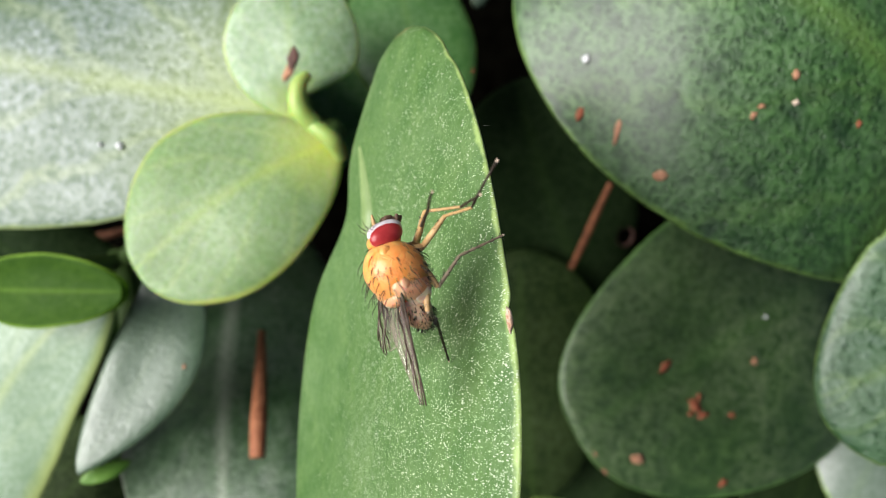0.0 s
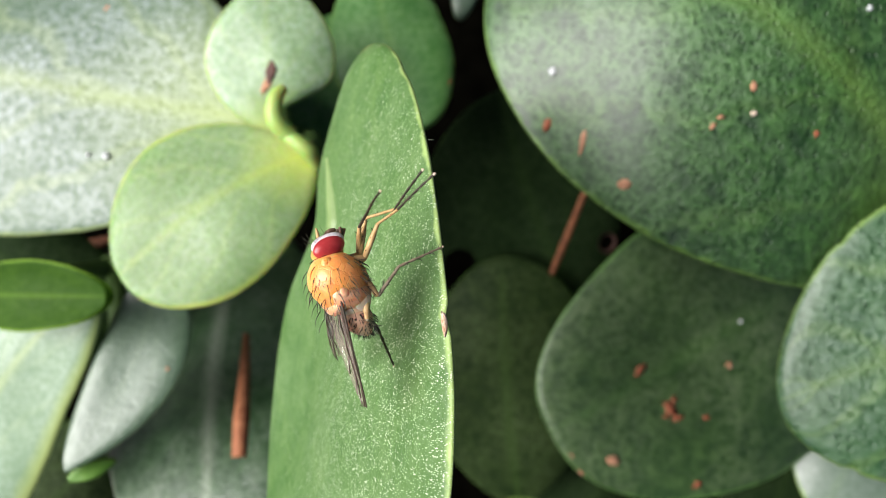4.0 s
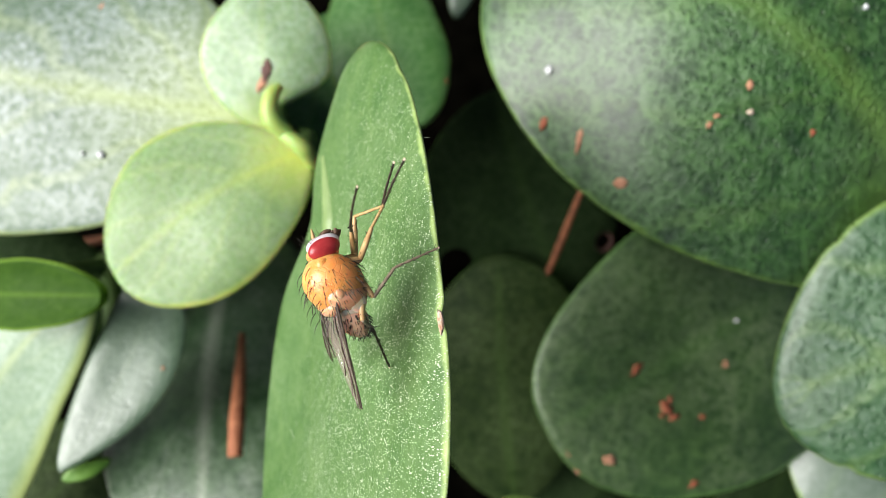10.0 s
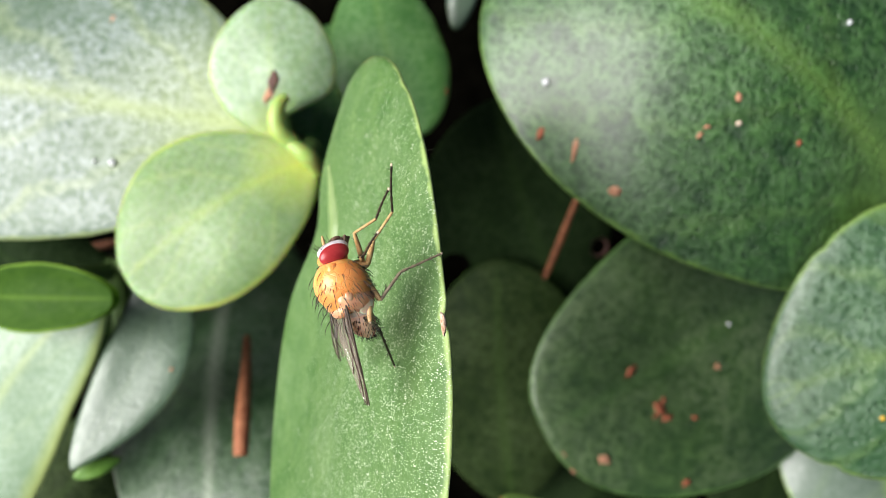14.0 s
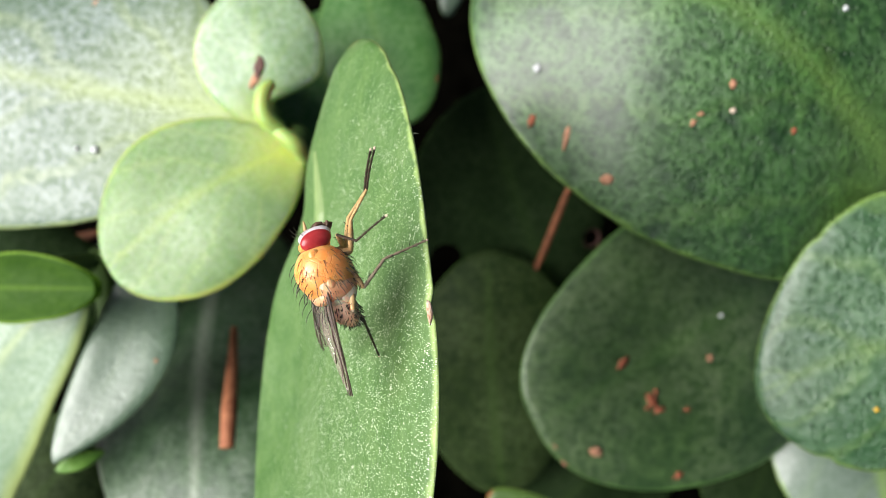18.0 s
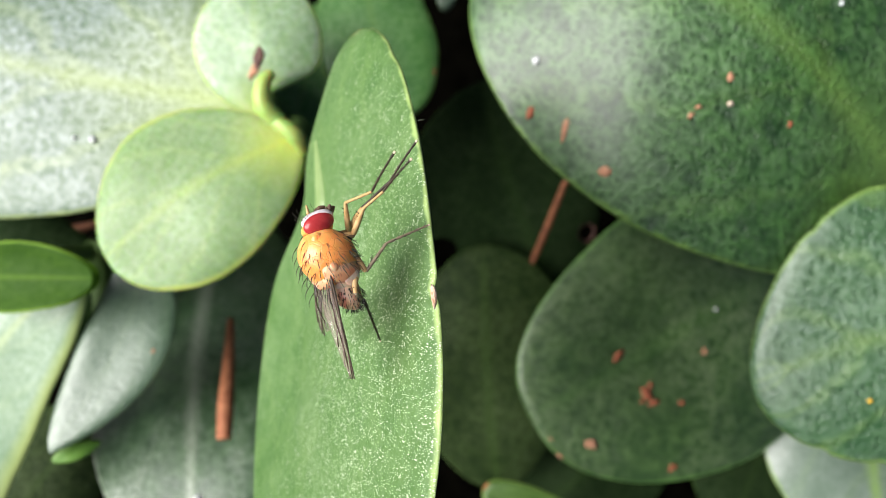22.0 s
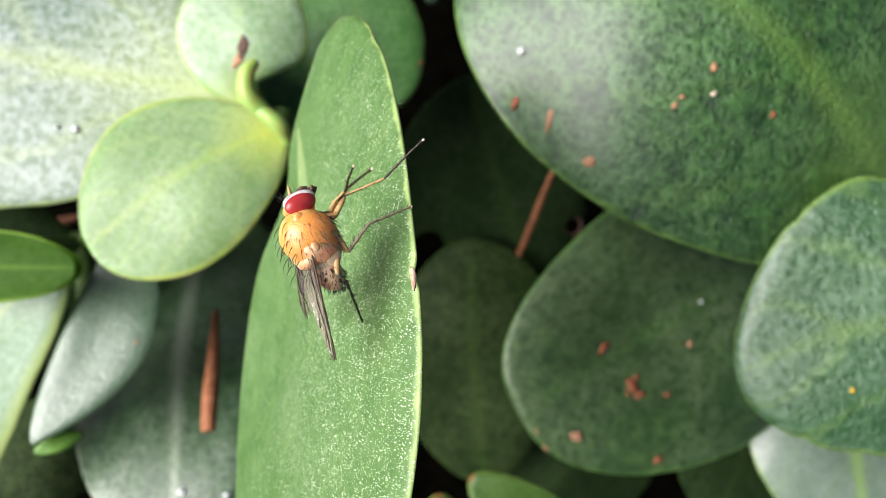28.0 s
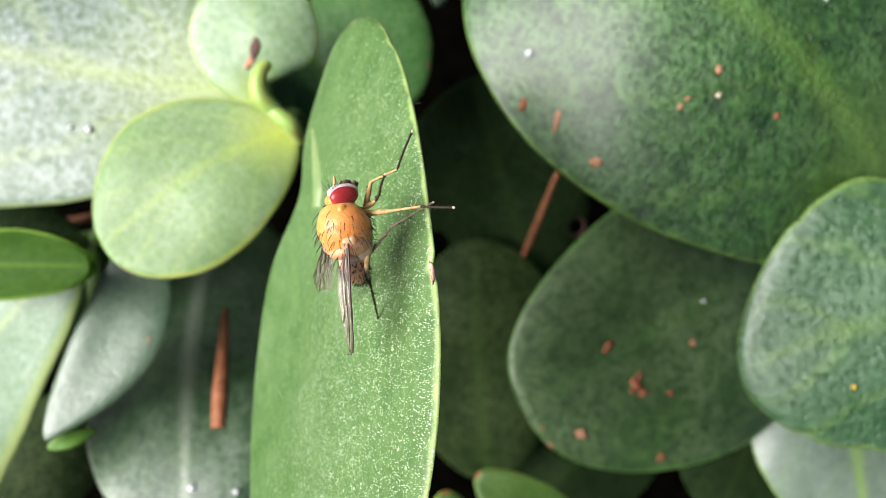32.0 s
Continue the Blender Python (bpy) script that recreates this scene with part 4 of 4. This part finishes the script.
    part("antenna", tube_mesh([Vector(p) * MM for p in ((2.4, 0.05, 0.3), (2.8, 0.08, 0.24), (3.12, 0.1, 0.2))], [0.13 * MM, 0.1 * MM, 0.04 * MM], 8), M_LEG, head, "short straw-coloured antenna")
    for side in (-1, 1):
        part("antenna", tube_mesh([Vector(p) * MM for p in ((2.55, side * 0.13, -0.15), (2.74, side * 0.16, -0.38), (2.74, side * 0.17, -0.72))], [0.09 * MM, 0.14 * MM, 0.10 * MM], 8), M_MOUTH, head, "dark antenna")
        part("palp", tube_mesh([Vector(p) * MM for p in ((2.3, side * 0.2, -0.75), (2.6, side * 0.22, -0.98), (2.82, side * 0.2, -1.02))], [0.08 * MM, 0.12 * MM, 0.08 * MM], 8), M_MOUTH, head, "dark palp")
    part("proboscis", tube_mesh([Vector(p) * MM for p in ((2.15, 0, -0.75), (2.5, 0, -1.12), (2.72, 0, -1.2))], [0.2 * MM, 0.18 * MM, 0.24 * MM], 10), M_MOUTH, head, "dark brown mouthparts")
    bm = bmesh.new()
    for side in (-1, 1):
        for k in range(6):
            root = Vector((2.25 + 0.05 * k, side * 0.24, 0.85 - 0.2 * k))
            add_spike(bm, root, root + Vector((0.32, side * 0.08, 0.22 - 0.06 * k)), 0.02, (0.03, 0, 0.05))
        add_spike(bm, (2.4, side * 0.18, 0.8), (2.95, side * 0.35, 1.05), 0.024, (0.05, 0, 0.08))
        add_spike(bm, (2.7, side * 0.17, -0.05), (3.2, side * 0.3, 0.12), 0.014, (0, 0, 0.05))
        for k in range(5):
            root = Vector((2.35 - 0.06 * k, side * 0.35, -0.5 - 0.12 * k))
            add_spike(bm, root, root + Vector((0.42, side * 0.05, -0.12)), 0.02, (0, 0, 0.06))
        for k in range(8):
            root = Vector((1.45, side * 0.2 * (k % 4 + 0.5), 0.8 - 0.05 * k))
            add_spike(bm, root, root + Vector((-0.05, side * 0.08, 0.32)), 0.016)
    part("bristles", bm, M_BRISTLE, head, "black bristles")


def static_leg(points, widths, names, dark_from):
    for k, nm in enumerate(names):
        a, b = points[k], points[k + 1]
        length = (Vector(b) - Vector(a)).length
        material = M_LEG_DARK if k >= dark_from else M_LEG
        ob = part(nm, limb_mesh(length, widths[k], widths[k + 1], 0.05 if nm == "femur" else 0.0), material, fly)
        ob.matrix_basis = aim(a, b)
        part("spines", hairs_on_limb(length, widths[k], 16 if nm != "tarsus" else 10, 0.22, 50 + k), M_BRISTLE, ob)
        if nm == "tarsus":
            part("pad", blob((length, 0, 0), (0.10, 0.08, 0.06), sub=2), M_PAD, ob)


def legs():
    for which, sizes in (("right_mid", (1.37, 1.99, 3.0)), ("right_hind", (1.71, 1.32, 4.08))):
        for k, (nm, length, r0, r1) in enumerate(zip(("femur", "tibia", "tarsus"), sizes, (0.19, 0.11, 0.085), (0.13, 0.09, 0.06))):
            ob = part(nm, limb_mesh(length, r0, r1, 0.05 if k == 0 else 0.0, 0.0, 5 if k == 2 else 0), M_LEG_DARK if which == "right_hind" and k == 2 else M_DUSKY if k else M_LEG, fly)
            limbs[which + "_" + nm] = ob
            part("spines", hairs_on_limb(length, r0, 18, 0.3, 70 + k), M_BRISTLE, ob)
            if k == 2:
                part("pad", blob((length, 0, 0), (0.10, 0.08, 0.06), sub=2), M_PAD, ob)
    static_leg([(-0.85, 0.5, -1.05), (-1.5, 1.7, -1.3), (-1.8, 3.0, -2.4), (-2.2, 4.6, -3.4)], [0.2, 0.12, 0.09, 0.05], ["femur", "tibia", "tarsus"], 2)
    for a, b in (((0.75, -0.35, -0.9), (0.80, -0.56, -1.75)), ((0.95, 0.2, -0.9), (1.1, 0.23, -1.92)), ((0.6, 0.5, -1.0), (1.12, 0.55, -2.0)), ((0.1, -0.6, -0.9), (-0.15, -0.75, -1.2)), ((-0.6, -0.4, -0.8), (-0.85, -0.5, -1.1))):
        part("coxa", tube_mesh([Vector(a) * MM, Vector(a).lerp(Vector(b), 0.5) * MM, Vector(b) * MM], [0.3 * MM, 0.27 * MM, 0.17 * MM], 8), M_LEG, fly)
    for which, dark in (("right_fore", 2), ("left_fore", 2), ("left_mid", 1)):
        for k, (nm, length, r0, r1) in enumerate((("femur", 2.2, 0.16, 0.10), ("tibia", 2.3, 0.085, 0.075), ("tarsus", 3.0, 0.07, 0.06))):
            ob = part(nm, limb_mesh(length, r0, r1, 0.04 if k == 0 else 0.0, 0.06 if k == 2 else 0.0, 5 if k == 2 else 0), M_LEG_DARK if k >= dark else M_LEG, fly)
            limbs[which + "_" + nm] = ob
            part("spines", hairs_on_limb(length, r0, 16 - 2 * k, 0.2, 60 + k), M_BRISTLE, ob)
            if k == 2:
                part("pad", blob((length, 0, 0), (0.10, 0.075, 0.06), sub=2), M_PAD, ob, "cream foot pad")


def wings():
    for side, key in ((-1, "right_wing"), (1, "left_wing")):
        w = part("wing", wing_mesh(6.6, 2.2), M_WING, fly, "clear brownish wing with dark veins")
        for bm in wing_veins(6.6, 2.2):
            part("vein", bm, M_VEIN, w)
        limbs[key] = w


def wing_pose(side, spread, lift, bank):
    """Right wing: side -1. The leading edge looks outward."""
    base = Vector((-0.75, side * 0.85, 0.62)) * MM
    turn = Matrix.Rotation(radians(180 - side * spread), 4, "Z") @ Matrix.Rotation(radians(-lift), 4, "Y")
    return Matrix.Translation(base) @ turn @ Matrix.Rotation(radians(side * bank + (180 if side > 0 else 0)), 4, "X")


def heading(ry, rz):
    return Vector((math.cos(radians(ry)) * math.cos(radians(rz)), math.cos(radians(ry)) * math.sin(radians(rz)), -math.sin(radians(ry))))


def rub(which, shoulder, sizes, keys):
    """Keys one leg: each row names the headings of femur, tibia and tarsus; the joints stay closed in between."""
    rows = ([], [], [])
    for (t0, *a), (t1, *b) in zip(keys, keys[1:] + keys[-1:]):
        for s in range(4 if t1 - t0 > 0.3 else 1):
            k = s / (4 if t1 - t0 > 0.3 else 1)
            joint = Vector(shoulder)
            for j in range(3):
                d = heading(*a[2 * j:2 * j + 2]).lerp(heading(*b[2 * j:2 * j + 2]), k).normalized()
                rows[j].append((t0 + (t1 - t0) * k, aim(joint, joint + d)))
                joint = joint + d * sizes[j]
    for name, track in zip(("femur", "tibia", "tarsus"), rows):
        walk(limbs[which + "_" + name], track)


body()
legs()
wings()
edge_scar()
curled_edge()
hole_rims()


# the rubbing goes on between the keyed strokes: (seconds, the stroke that it repeats)
STROKES = ((3.5, 12), (4.25, 9.5), (4.9, 11), (5.5, 2.5), (14.5, 14), (15.2, 12.5), (15.9, 9), (16.5, 10.5), (25.5, 25), (26.2, 29), (26.9, 28.5), (27.5, 24.5))


def with_strokes(keys):
    more = [(t, *min(keys, key=lambda row: abs(row[0] - like))[1:]) for t, like in STROKES]
    return sorted(keys + more)


def motions():
    fly_rows = [
        (0, -6.13, -1.47, 40.73, -56.6, 4.6, 108.6),
        (1, -6.31, -1.54, 40.73, -56.6, 4.6, 108.6),
        (2, -6.14, -1.61, 40.73, -56.6, 4.6, 108.6),
        (3, -6.11, -1.65, 40.73, -56.6, 4.6, 108.6),
        (6, -6.14, -1.60, 40.73, -56.6, 4.6, 108.6),
        (7, -5.97, -1.64, 40.73, -56.6, 4.6, 108.6),
        (8, -6.14, -1.81, 40.73, -56.6, 4.6, 108.6),
        (9, -6.13, -1.81, 40.73, -56.6, 4.6, 108.6),
        (10, -6.14, -1.81, 40.73, -56.6, 4.6, 108.6),
        (11, -6.39, -1.84, 40.73, -56.6, 4.6, 108.6),
        (12, -6.37, -1.86, 40.73, -56.6, 4.6, 108.6),
        (13, -6.22, -1.83, 40.73, -56.6, 4.6, 108.6),
        (14, -6.13, -1.79, 40.73, -56.6, 4.6, 108.6),
        (17, -5.99, -1.75, 40.73, -56.6, 4.6, 108.6),
        (18, -6.19, -1.79, 40.73, -56.6, 4.6, 108.6),
        (19, -6.21, -1.82, 40.73, -56.6, 4.6, 108.6),
        (20, -6.19, -1.66, 40.73, -56.6, 4.6, 108.6),
        (21, -6.01, -1.84, 40.73, -56.6, 4.6, 108.6),
        (22, -6.31, -1.77, 40.73, -56.6, 4.6, 108.6),
        (23, -6.18, -1.78, 40.73, -56.6, 4.6, 108.6),
        (24, -6.23, -1.75, 40.73, -56.6, 4.6, 108.6),
        (25, -6.08, -1.79, 40.73, -56.6, 4.6, 108.6),
        (28, -6.17, -1.68, 40.73, -56.6, 4.6, 108.6),
        (29, -5.98, -1.97, 40.72, -56.6, 4.6, 108.6),
        (30, -6.19, -1.84, 40.73, -56.6, 4.6, 108.6),
        (31, -6.00, -1.92, 40.72, -56.6, 4.6, 108.6),
        (31.1, -6.00, -1.92, 40.72, -56.6, 4.6, 108.6),
        (31.2, -5.53, -1.48, 41.47, -48.4, 3.1, 99.1),
        (31.3, -5.45, -1.41, 41.60, -47.0, 2.8, 97.4),
        (32, -5.45, -1.41, 41.60, -47.0, 2.8, 97.4),
    ]
    walk(fly, [(t, fly_pose(*p)) for t, *p in fly_rows])
    right_fore = [
        (0, 16, -62, 1, -96, 4, -62),
        (0.5, 33, -34, -5, -79, 11, -63),
        (1, -1, -59, 25, -53, -13, -73),
        (1.5, 10, -46, 17, -81, 10, -89),
        (2, 9, -51, -4, -64, -2, -56),
        (2.5, 27, -26, 6, -67, -9, -65),
        (3, 28, -47, 7, -76, 0, -70),
        (6, 1, -59, 7, -65, 23, -33),
        (6.5, 15, -25, 22, -85, 7, -73),
        (7, -6, -44, 14, -97, 16, -73),
        (7.5, -6, -80, 58, -91, 17, -60),
        (8, 7, -47, 10, -72, 17, -31),
        (8.5, 2, -57, 24, -50, 14, -52),
        (9, 4, -43, -4, -68, -11, -70),
        (9.5, 10, -51, 5, -93, 20, -74),
        (10, 8, -55, -4, -74, 7, -61),
        (10.5, 14, -54, 4, -81, 11, -66),
        (11, 2, -56, 5, -81, 18, -57),
        (11.5, 20, -21, -10, -70, 2, -53),
        (12, 22, -46, -4, -77, 18, -71),
        (12.5, -5, -46, 19, -60, -8, -60),
        (13, 0, -45, 22, -65, -12, -57),
        (13.5, 5, -48, 5, -72, -13, -55),
        (14, -6, -63, 13, -65, -9, -47),
        (17, 7, -50, 1, -69, -11, -60),
        (17.5, 8, -61, 18, -79, 5, -70),
        (18, -8, -50, 10, -62, -7, -62),
        (18.5, 0, -51, -2, -75, 15, -66),
        (19, 6, -48, -5, -66, -2, -59),
        (19.5, 11, -61, 0, -74, 4, -64),
        (20, -11, -68, 50, -58, 24, -55),
        (20.5, 2, -58, -1, -71, 3, -63),
        (21, 11, -60, 23, -59, -5, -80),
        (21.5, -9, -62, 9, -81, -6, -67),
        (22, 0, -64, 3, -84, 6, -76),
        (22.5, -20, -61, 14, -67, -5, -68),
        (23, 7, -48, -4, -69, -2, -63),
        (23.5, -7, -58, -1, -70, 4, -58),
        (24, 17, -72, 42, -46, 4, -66),
        (24.5, -10, -67, 20, -100, 19, -85),
        (25, 8, -53, 14, -110, 14, -88),
        (28, -6, -75, 56, -81, 34, -62),
        (28.5, -1, -64, 32, -88, 28, -65),
        (29, -4, -67, 54, -92, 20, -76),
        (29.5, 7, -61, 56, -82, 14, -87),
        (30, 0, -65, 57, -101, 24, -72),
        (30.5, -5, -60, 58, -99, 30, -75),
        (31, -5, -68, 56, -97, 19, -75),
        (31.1, -5, -68, 56, -97, 19, -75),
        (31.3, 7, -100, 5, -84, -15, -103),
        (31.5, 7, -100, 5, -84, -15, -103),
        (32, -11, -95, 6, -93, -9, -100),
    ]
    rub("right_fore", (0.80, -0.56, -1.71), (2.2, 2.3, 3), with_strokes(right_fore))
    left_fore = [
        (0, -1, -54, 16, -104, -16, -92),
        (0.5, -25, -61, 23, -76, 33, -53),
        (1, 14, -50, 38, -44, 6, -71),
        (1.5, 24, -34, 15, -80, 2, -83),
        (2, -10, -63, 20, -54, -17, -76),
        (2.5, -11, -41, 8, -100, -9, -81),
        (3, -3, -48, -1, -102, 9, -75),
        (6, 3, -53, 40, -43, 0, -56),
        (6.5, -17, -42, -16, -80, -21, -82),
        (7, -38, -76, -22, -61, -23, -52),
        (7.5, -9, -63, -21, -90, -23, -94),
        (8, -13, -73, 4, -67, -3, -66),
        (8.5, -9, -47, 49, -52, 1, -74),
        (9, -20, -64, 7, -61, 13, -25),
        (9.5, 5, -39, 17, -103, 15, -67),
        (10, 11, -15, 15, -95, 0, -58),
        (10.5, 22, -22, 17, -90, 0, -57),
        (11, -10, -49, 1, -86, 6, -57),
        (11.5, 0, -41, 9, -67, -15, -75),
        (12, 18, -33, 15, -86, 10, -66),
        (12.5, -10, -48, 40, -40, -16, -65),
        (13, -15, -33, 11, -88, 0, -60),
        (13.5, -15, -55, 16, -72, -11, -64),
        (14, -19, -42, 9, -87, -7, -73),
        (17, -8, -41, 13, -80, 2, -71),
        (17.5, -7, -44, 59, -86, 8, -75),
        (18, -4, -50, 6, -71, -7, -59),
        (18.5, -7, -46, 19, -71, 4, -67),
        (19, -16, -41, -1, -85, 0, -62),
        (19.5, -8, -45, 38, -81, -11, -84),
        (20, -11, -50, 0, -92, 2, -49),
        (20.5, -23, -32, -12, -74, -15, -73),
        (21, -24, -36, 13, -108, 15, -68),
        (21.5, -25, -56, -14, -79, -17, -77),
        (22, -13, -49, 12, -94, 7, -66),
        (22.5, -33, -54, -11, -82, -11, -65),
        (23, -20, -58, 39, -47, -5, -64),
        (23.5, -29, -62, 12, -76, -1, -72),
        (24, -5, -68, -13, -110, -8, -92),
        (24.5, -32, -73, 5, -105, 3, -92),
        (25, -18, -71, -7, -103, -5, -91),
        (28, -18, -84, -4, -86, -4, -90),
        (28.5, 6, -72, 12, -87, 0, -88),
        (29, -2, -67, 4, -101, 12, -87),
        (29.5, 21, -56, 29, -91, -8, -99),
        (30, 2, -69, 4, -103, 9, -87),
        (30.5, 20, -51, 17, -99, -4, -97),
        (31, -7, -68, 6, -101, 7, -87),
        (31.1, -7, -68, 6, -101, 7, -87),
        (31.3, -5, -53, -7, -82, -15, -56),
        (31.5, -5, -53, -7, -82, -15, -56),
        (32, -15, -47, 2, -83, -16, -57),
    ]
    rub("left_fore", (1.10, 0.23, -1.89), (2.2, 2.3, 3), with_strokes(left_fore))
    left_mid = [
        (0, -15, -74, -18, -79, -26, -84),
        (1, -22, -67, -23, -87, 0, -68),
        (2, -26, -71, -8, -90, -4, -72),
        (2.5, -25, -84, -8, -80, -14, -89),
        (3, -23, -33, -2, -100, -9, -101),
        (6, -19, -80, -14, -81, -13, -95),
        (7, -39, -84, -21, -56, -27, -87),
        (7.5, -4, -78, -3, -88, -14, -96),
        (8, -29, -105, -16, -90, -6, -78),
        (9, -23, -71, -23, -92, -7, -75),
        (9.5, -9, -49, -12, -81, -16, -85),
        (10, -16, -57, -26, -90, -8, -65),
        (10.5, -5, -47, -11, -75, -13, -80),
        (11, -12, -71, -9, -88, 8, -77),
        (12, -9, -64, -6, -82, -5, -84),
        (13, -28, -76, -18, -85, -17, -94),
        (14, -26, -89, -23, -94, -9, -80),
        (17, -38, -76, -15, -100, -6, -78),
        (18, -31, -72, -3, -112, 9, -81),
        (19, -8, -53, -22, -97, -8, -80),
        (20, -5, -80, 39, -41, -9, -82),
        (21, -32, -91, -22, -91, -7, -88),
        (22, 8, -66, 30, -67, 12, -65),
        (23, -18, -73, 2, -74, -9, -68),
        (24, -11, -95, -13, -95, -18, -93),
        (24.5, -27, -75, 1, -104, -7, -94),
        (25, -28, -71, -7, -112, 2, -100),
        (28, -9, -84, -16, -88, -16, -81),
        (28.5, -2, -69, -19, -89, -21, -90),
        (29, -4, -74, -16, -93, -15, -81),
        (30, 2, -73, -20, -98, -12, -82),
        (31, -3, -74, -19, -98, -13, -79),
        (31.1, -3, -74, -19, -98, -13, -79),
        (32, -17, -83, -35, -88, -32, -76),
    ]
    rub("left_mid", (1.14, 0.55, -1.98), (2.2, 2.3, 3), with_strokes(left_mid))
    right_mid_femur = [(0, -0.15, -0.75, -1.15, 16.9, -171.3), (31.1, -0.15, -0.75, -1.15, 16.9, -171.3), (31.25, -0.15, -0.75, -1.15, -4.1, -183.5), (32, -0.15, -0.75, -1.15, -4.1, -183.5)]
    walk(limbs["right_mid_femur"], [(t, pose(x * MM, y * MM, z * MM, 0, ry, rz)) for t, x, y, z, ry, rz in right_mid_femur])
    right_mid_tibia = [(0, -1.45, -0.95, -1.55, 50.4, -20.6), (31.1, -1.45, -0.95, -1.55, 50.4, -20.6), (31.25, -1.69, -0.66, -1.04, 34.7, -31.0), (32, -1.69, -0.66, -1.04, 34.7, -31.0)]
    walk(limbs["right_mid_tibia"], [(t, pose(x * MM, y * MM, z * MM, 0, ry, rz)) for t, x, y, z, ry, rz in right_mid_tibia])
    right_mid_tarsus = [(0, -0.25, -1.40, -3.10, 81.2, -34.4), (31.1, -0.25, -1.40, -3.10, 81.2, -34.4), (31.25, -0.19, -1.56, -2.25, 53.6, -46.3), (32, -0.19, -1.56, -2.25, 53.6, -46.3)]
    walk(limbs["right_mid_tarsus"], [(t, pose(x * MM, y * MM, z * MM, 0, ry, rz)) for t, x, y, z, ry, rz in right_mid_tarsus])
    hip, knee, spot = (-0.85, -0.75, -1.05), (-2.45, -0.98, -0.50), (-5.41, 2.70, -3.03)
    ankle, ankle_last, spot_last = (-2.95, -0.10, -1.35), (-3.10, -0.10, -1.35), (-5.89, 2.04, -3.52)
    for name, a, b, c, d in (("femur", hip, knee, hip, knee), ("tibia", knee, ankle, knee, ankle_last), ("tarsus", ankle, spot, ankle_last, spot_last)):
        walk(limbs["right_hind_" + name], [(0, aim(a, b)), (31.1, aim(a, b)), (31.25, aim(c, d)), (32, aim(c, d))])
    folded, opened = (-16.0, -4.0, -6.0), (-4.0, 0.0, -18.0)
    for side, key in ((-1, "right_wing"), (1, "left_wing")):
        a, b = wing_pose(side, *folded), wing_pose(side, *opened)
        if side > 0:
            a, b = wing_pose(side, 66.0, -16.0, 0.0), wing_pose(side, 72.0, -24.0, -3.0)
        walk(limbs[key], [(0.0, a), (31.1, a), (31.3, b), (32.0, b)])


motions()
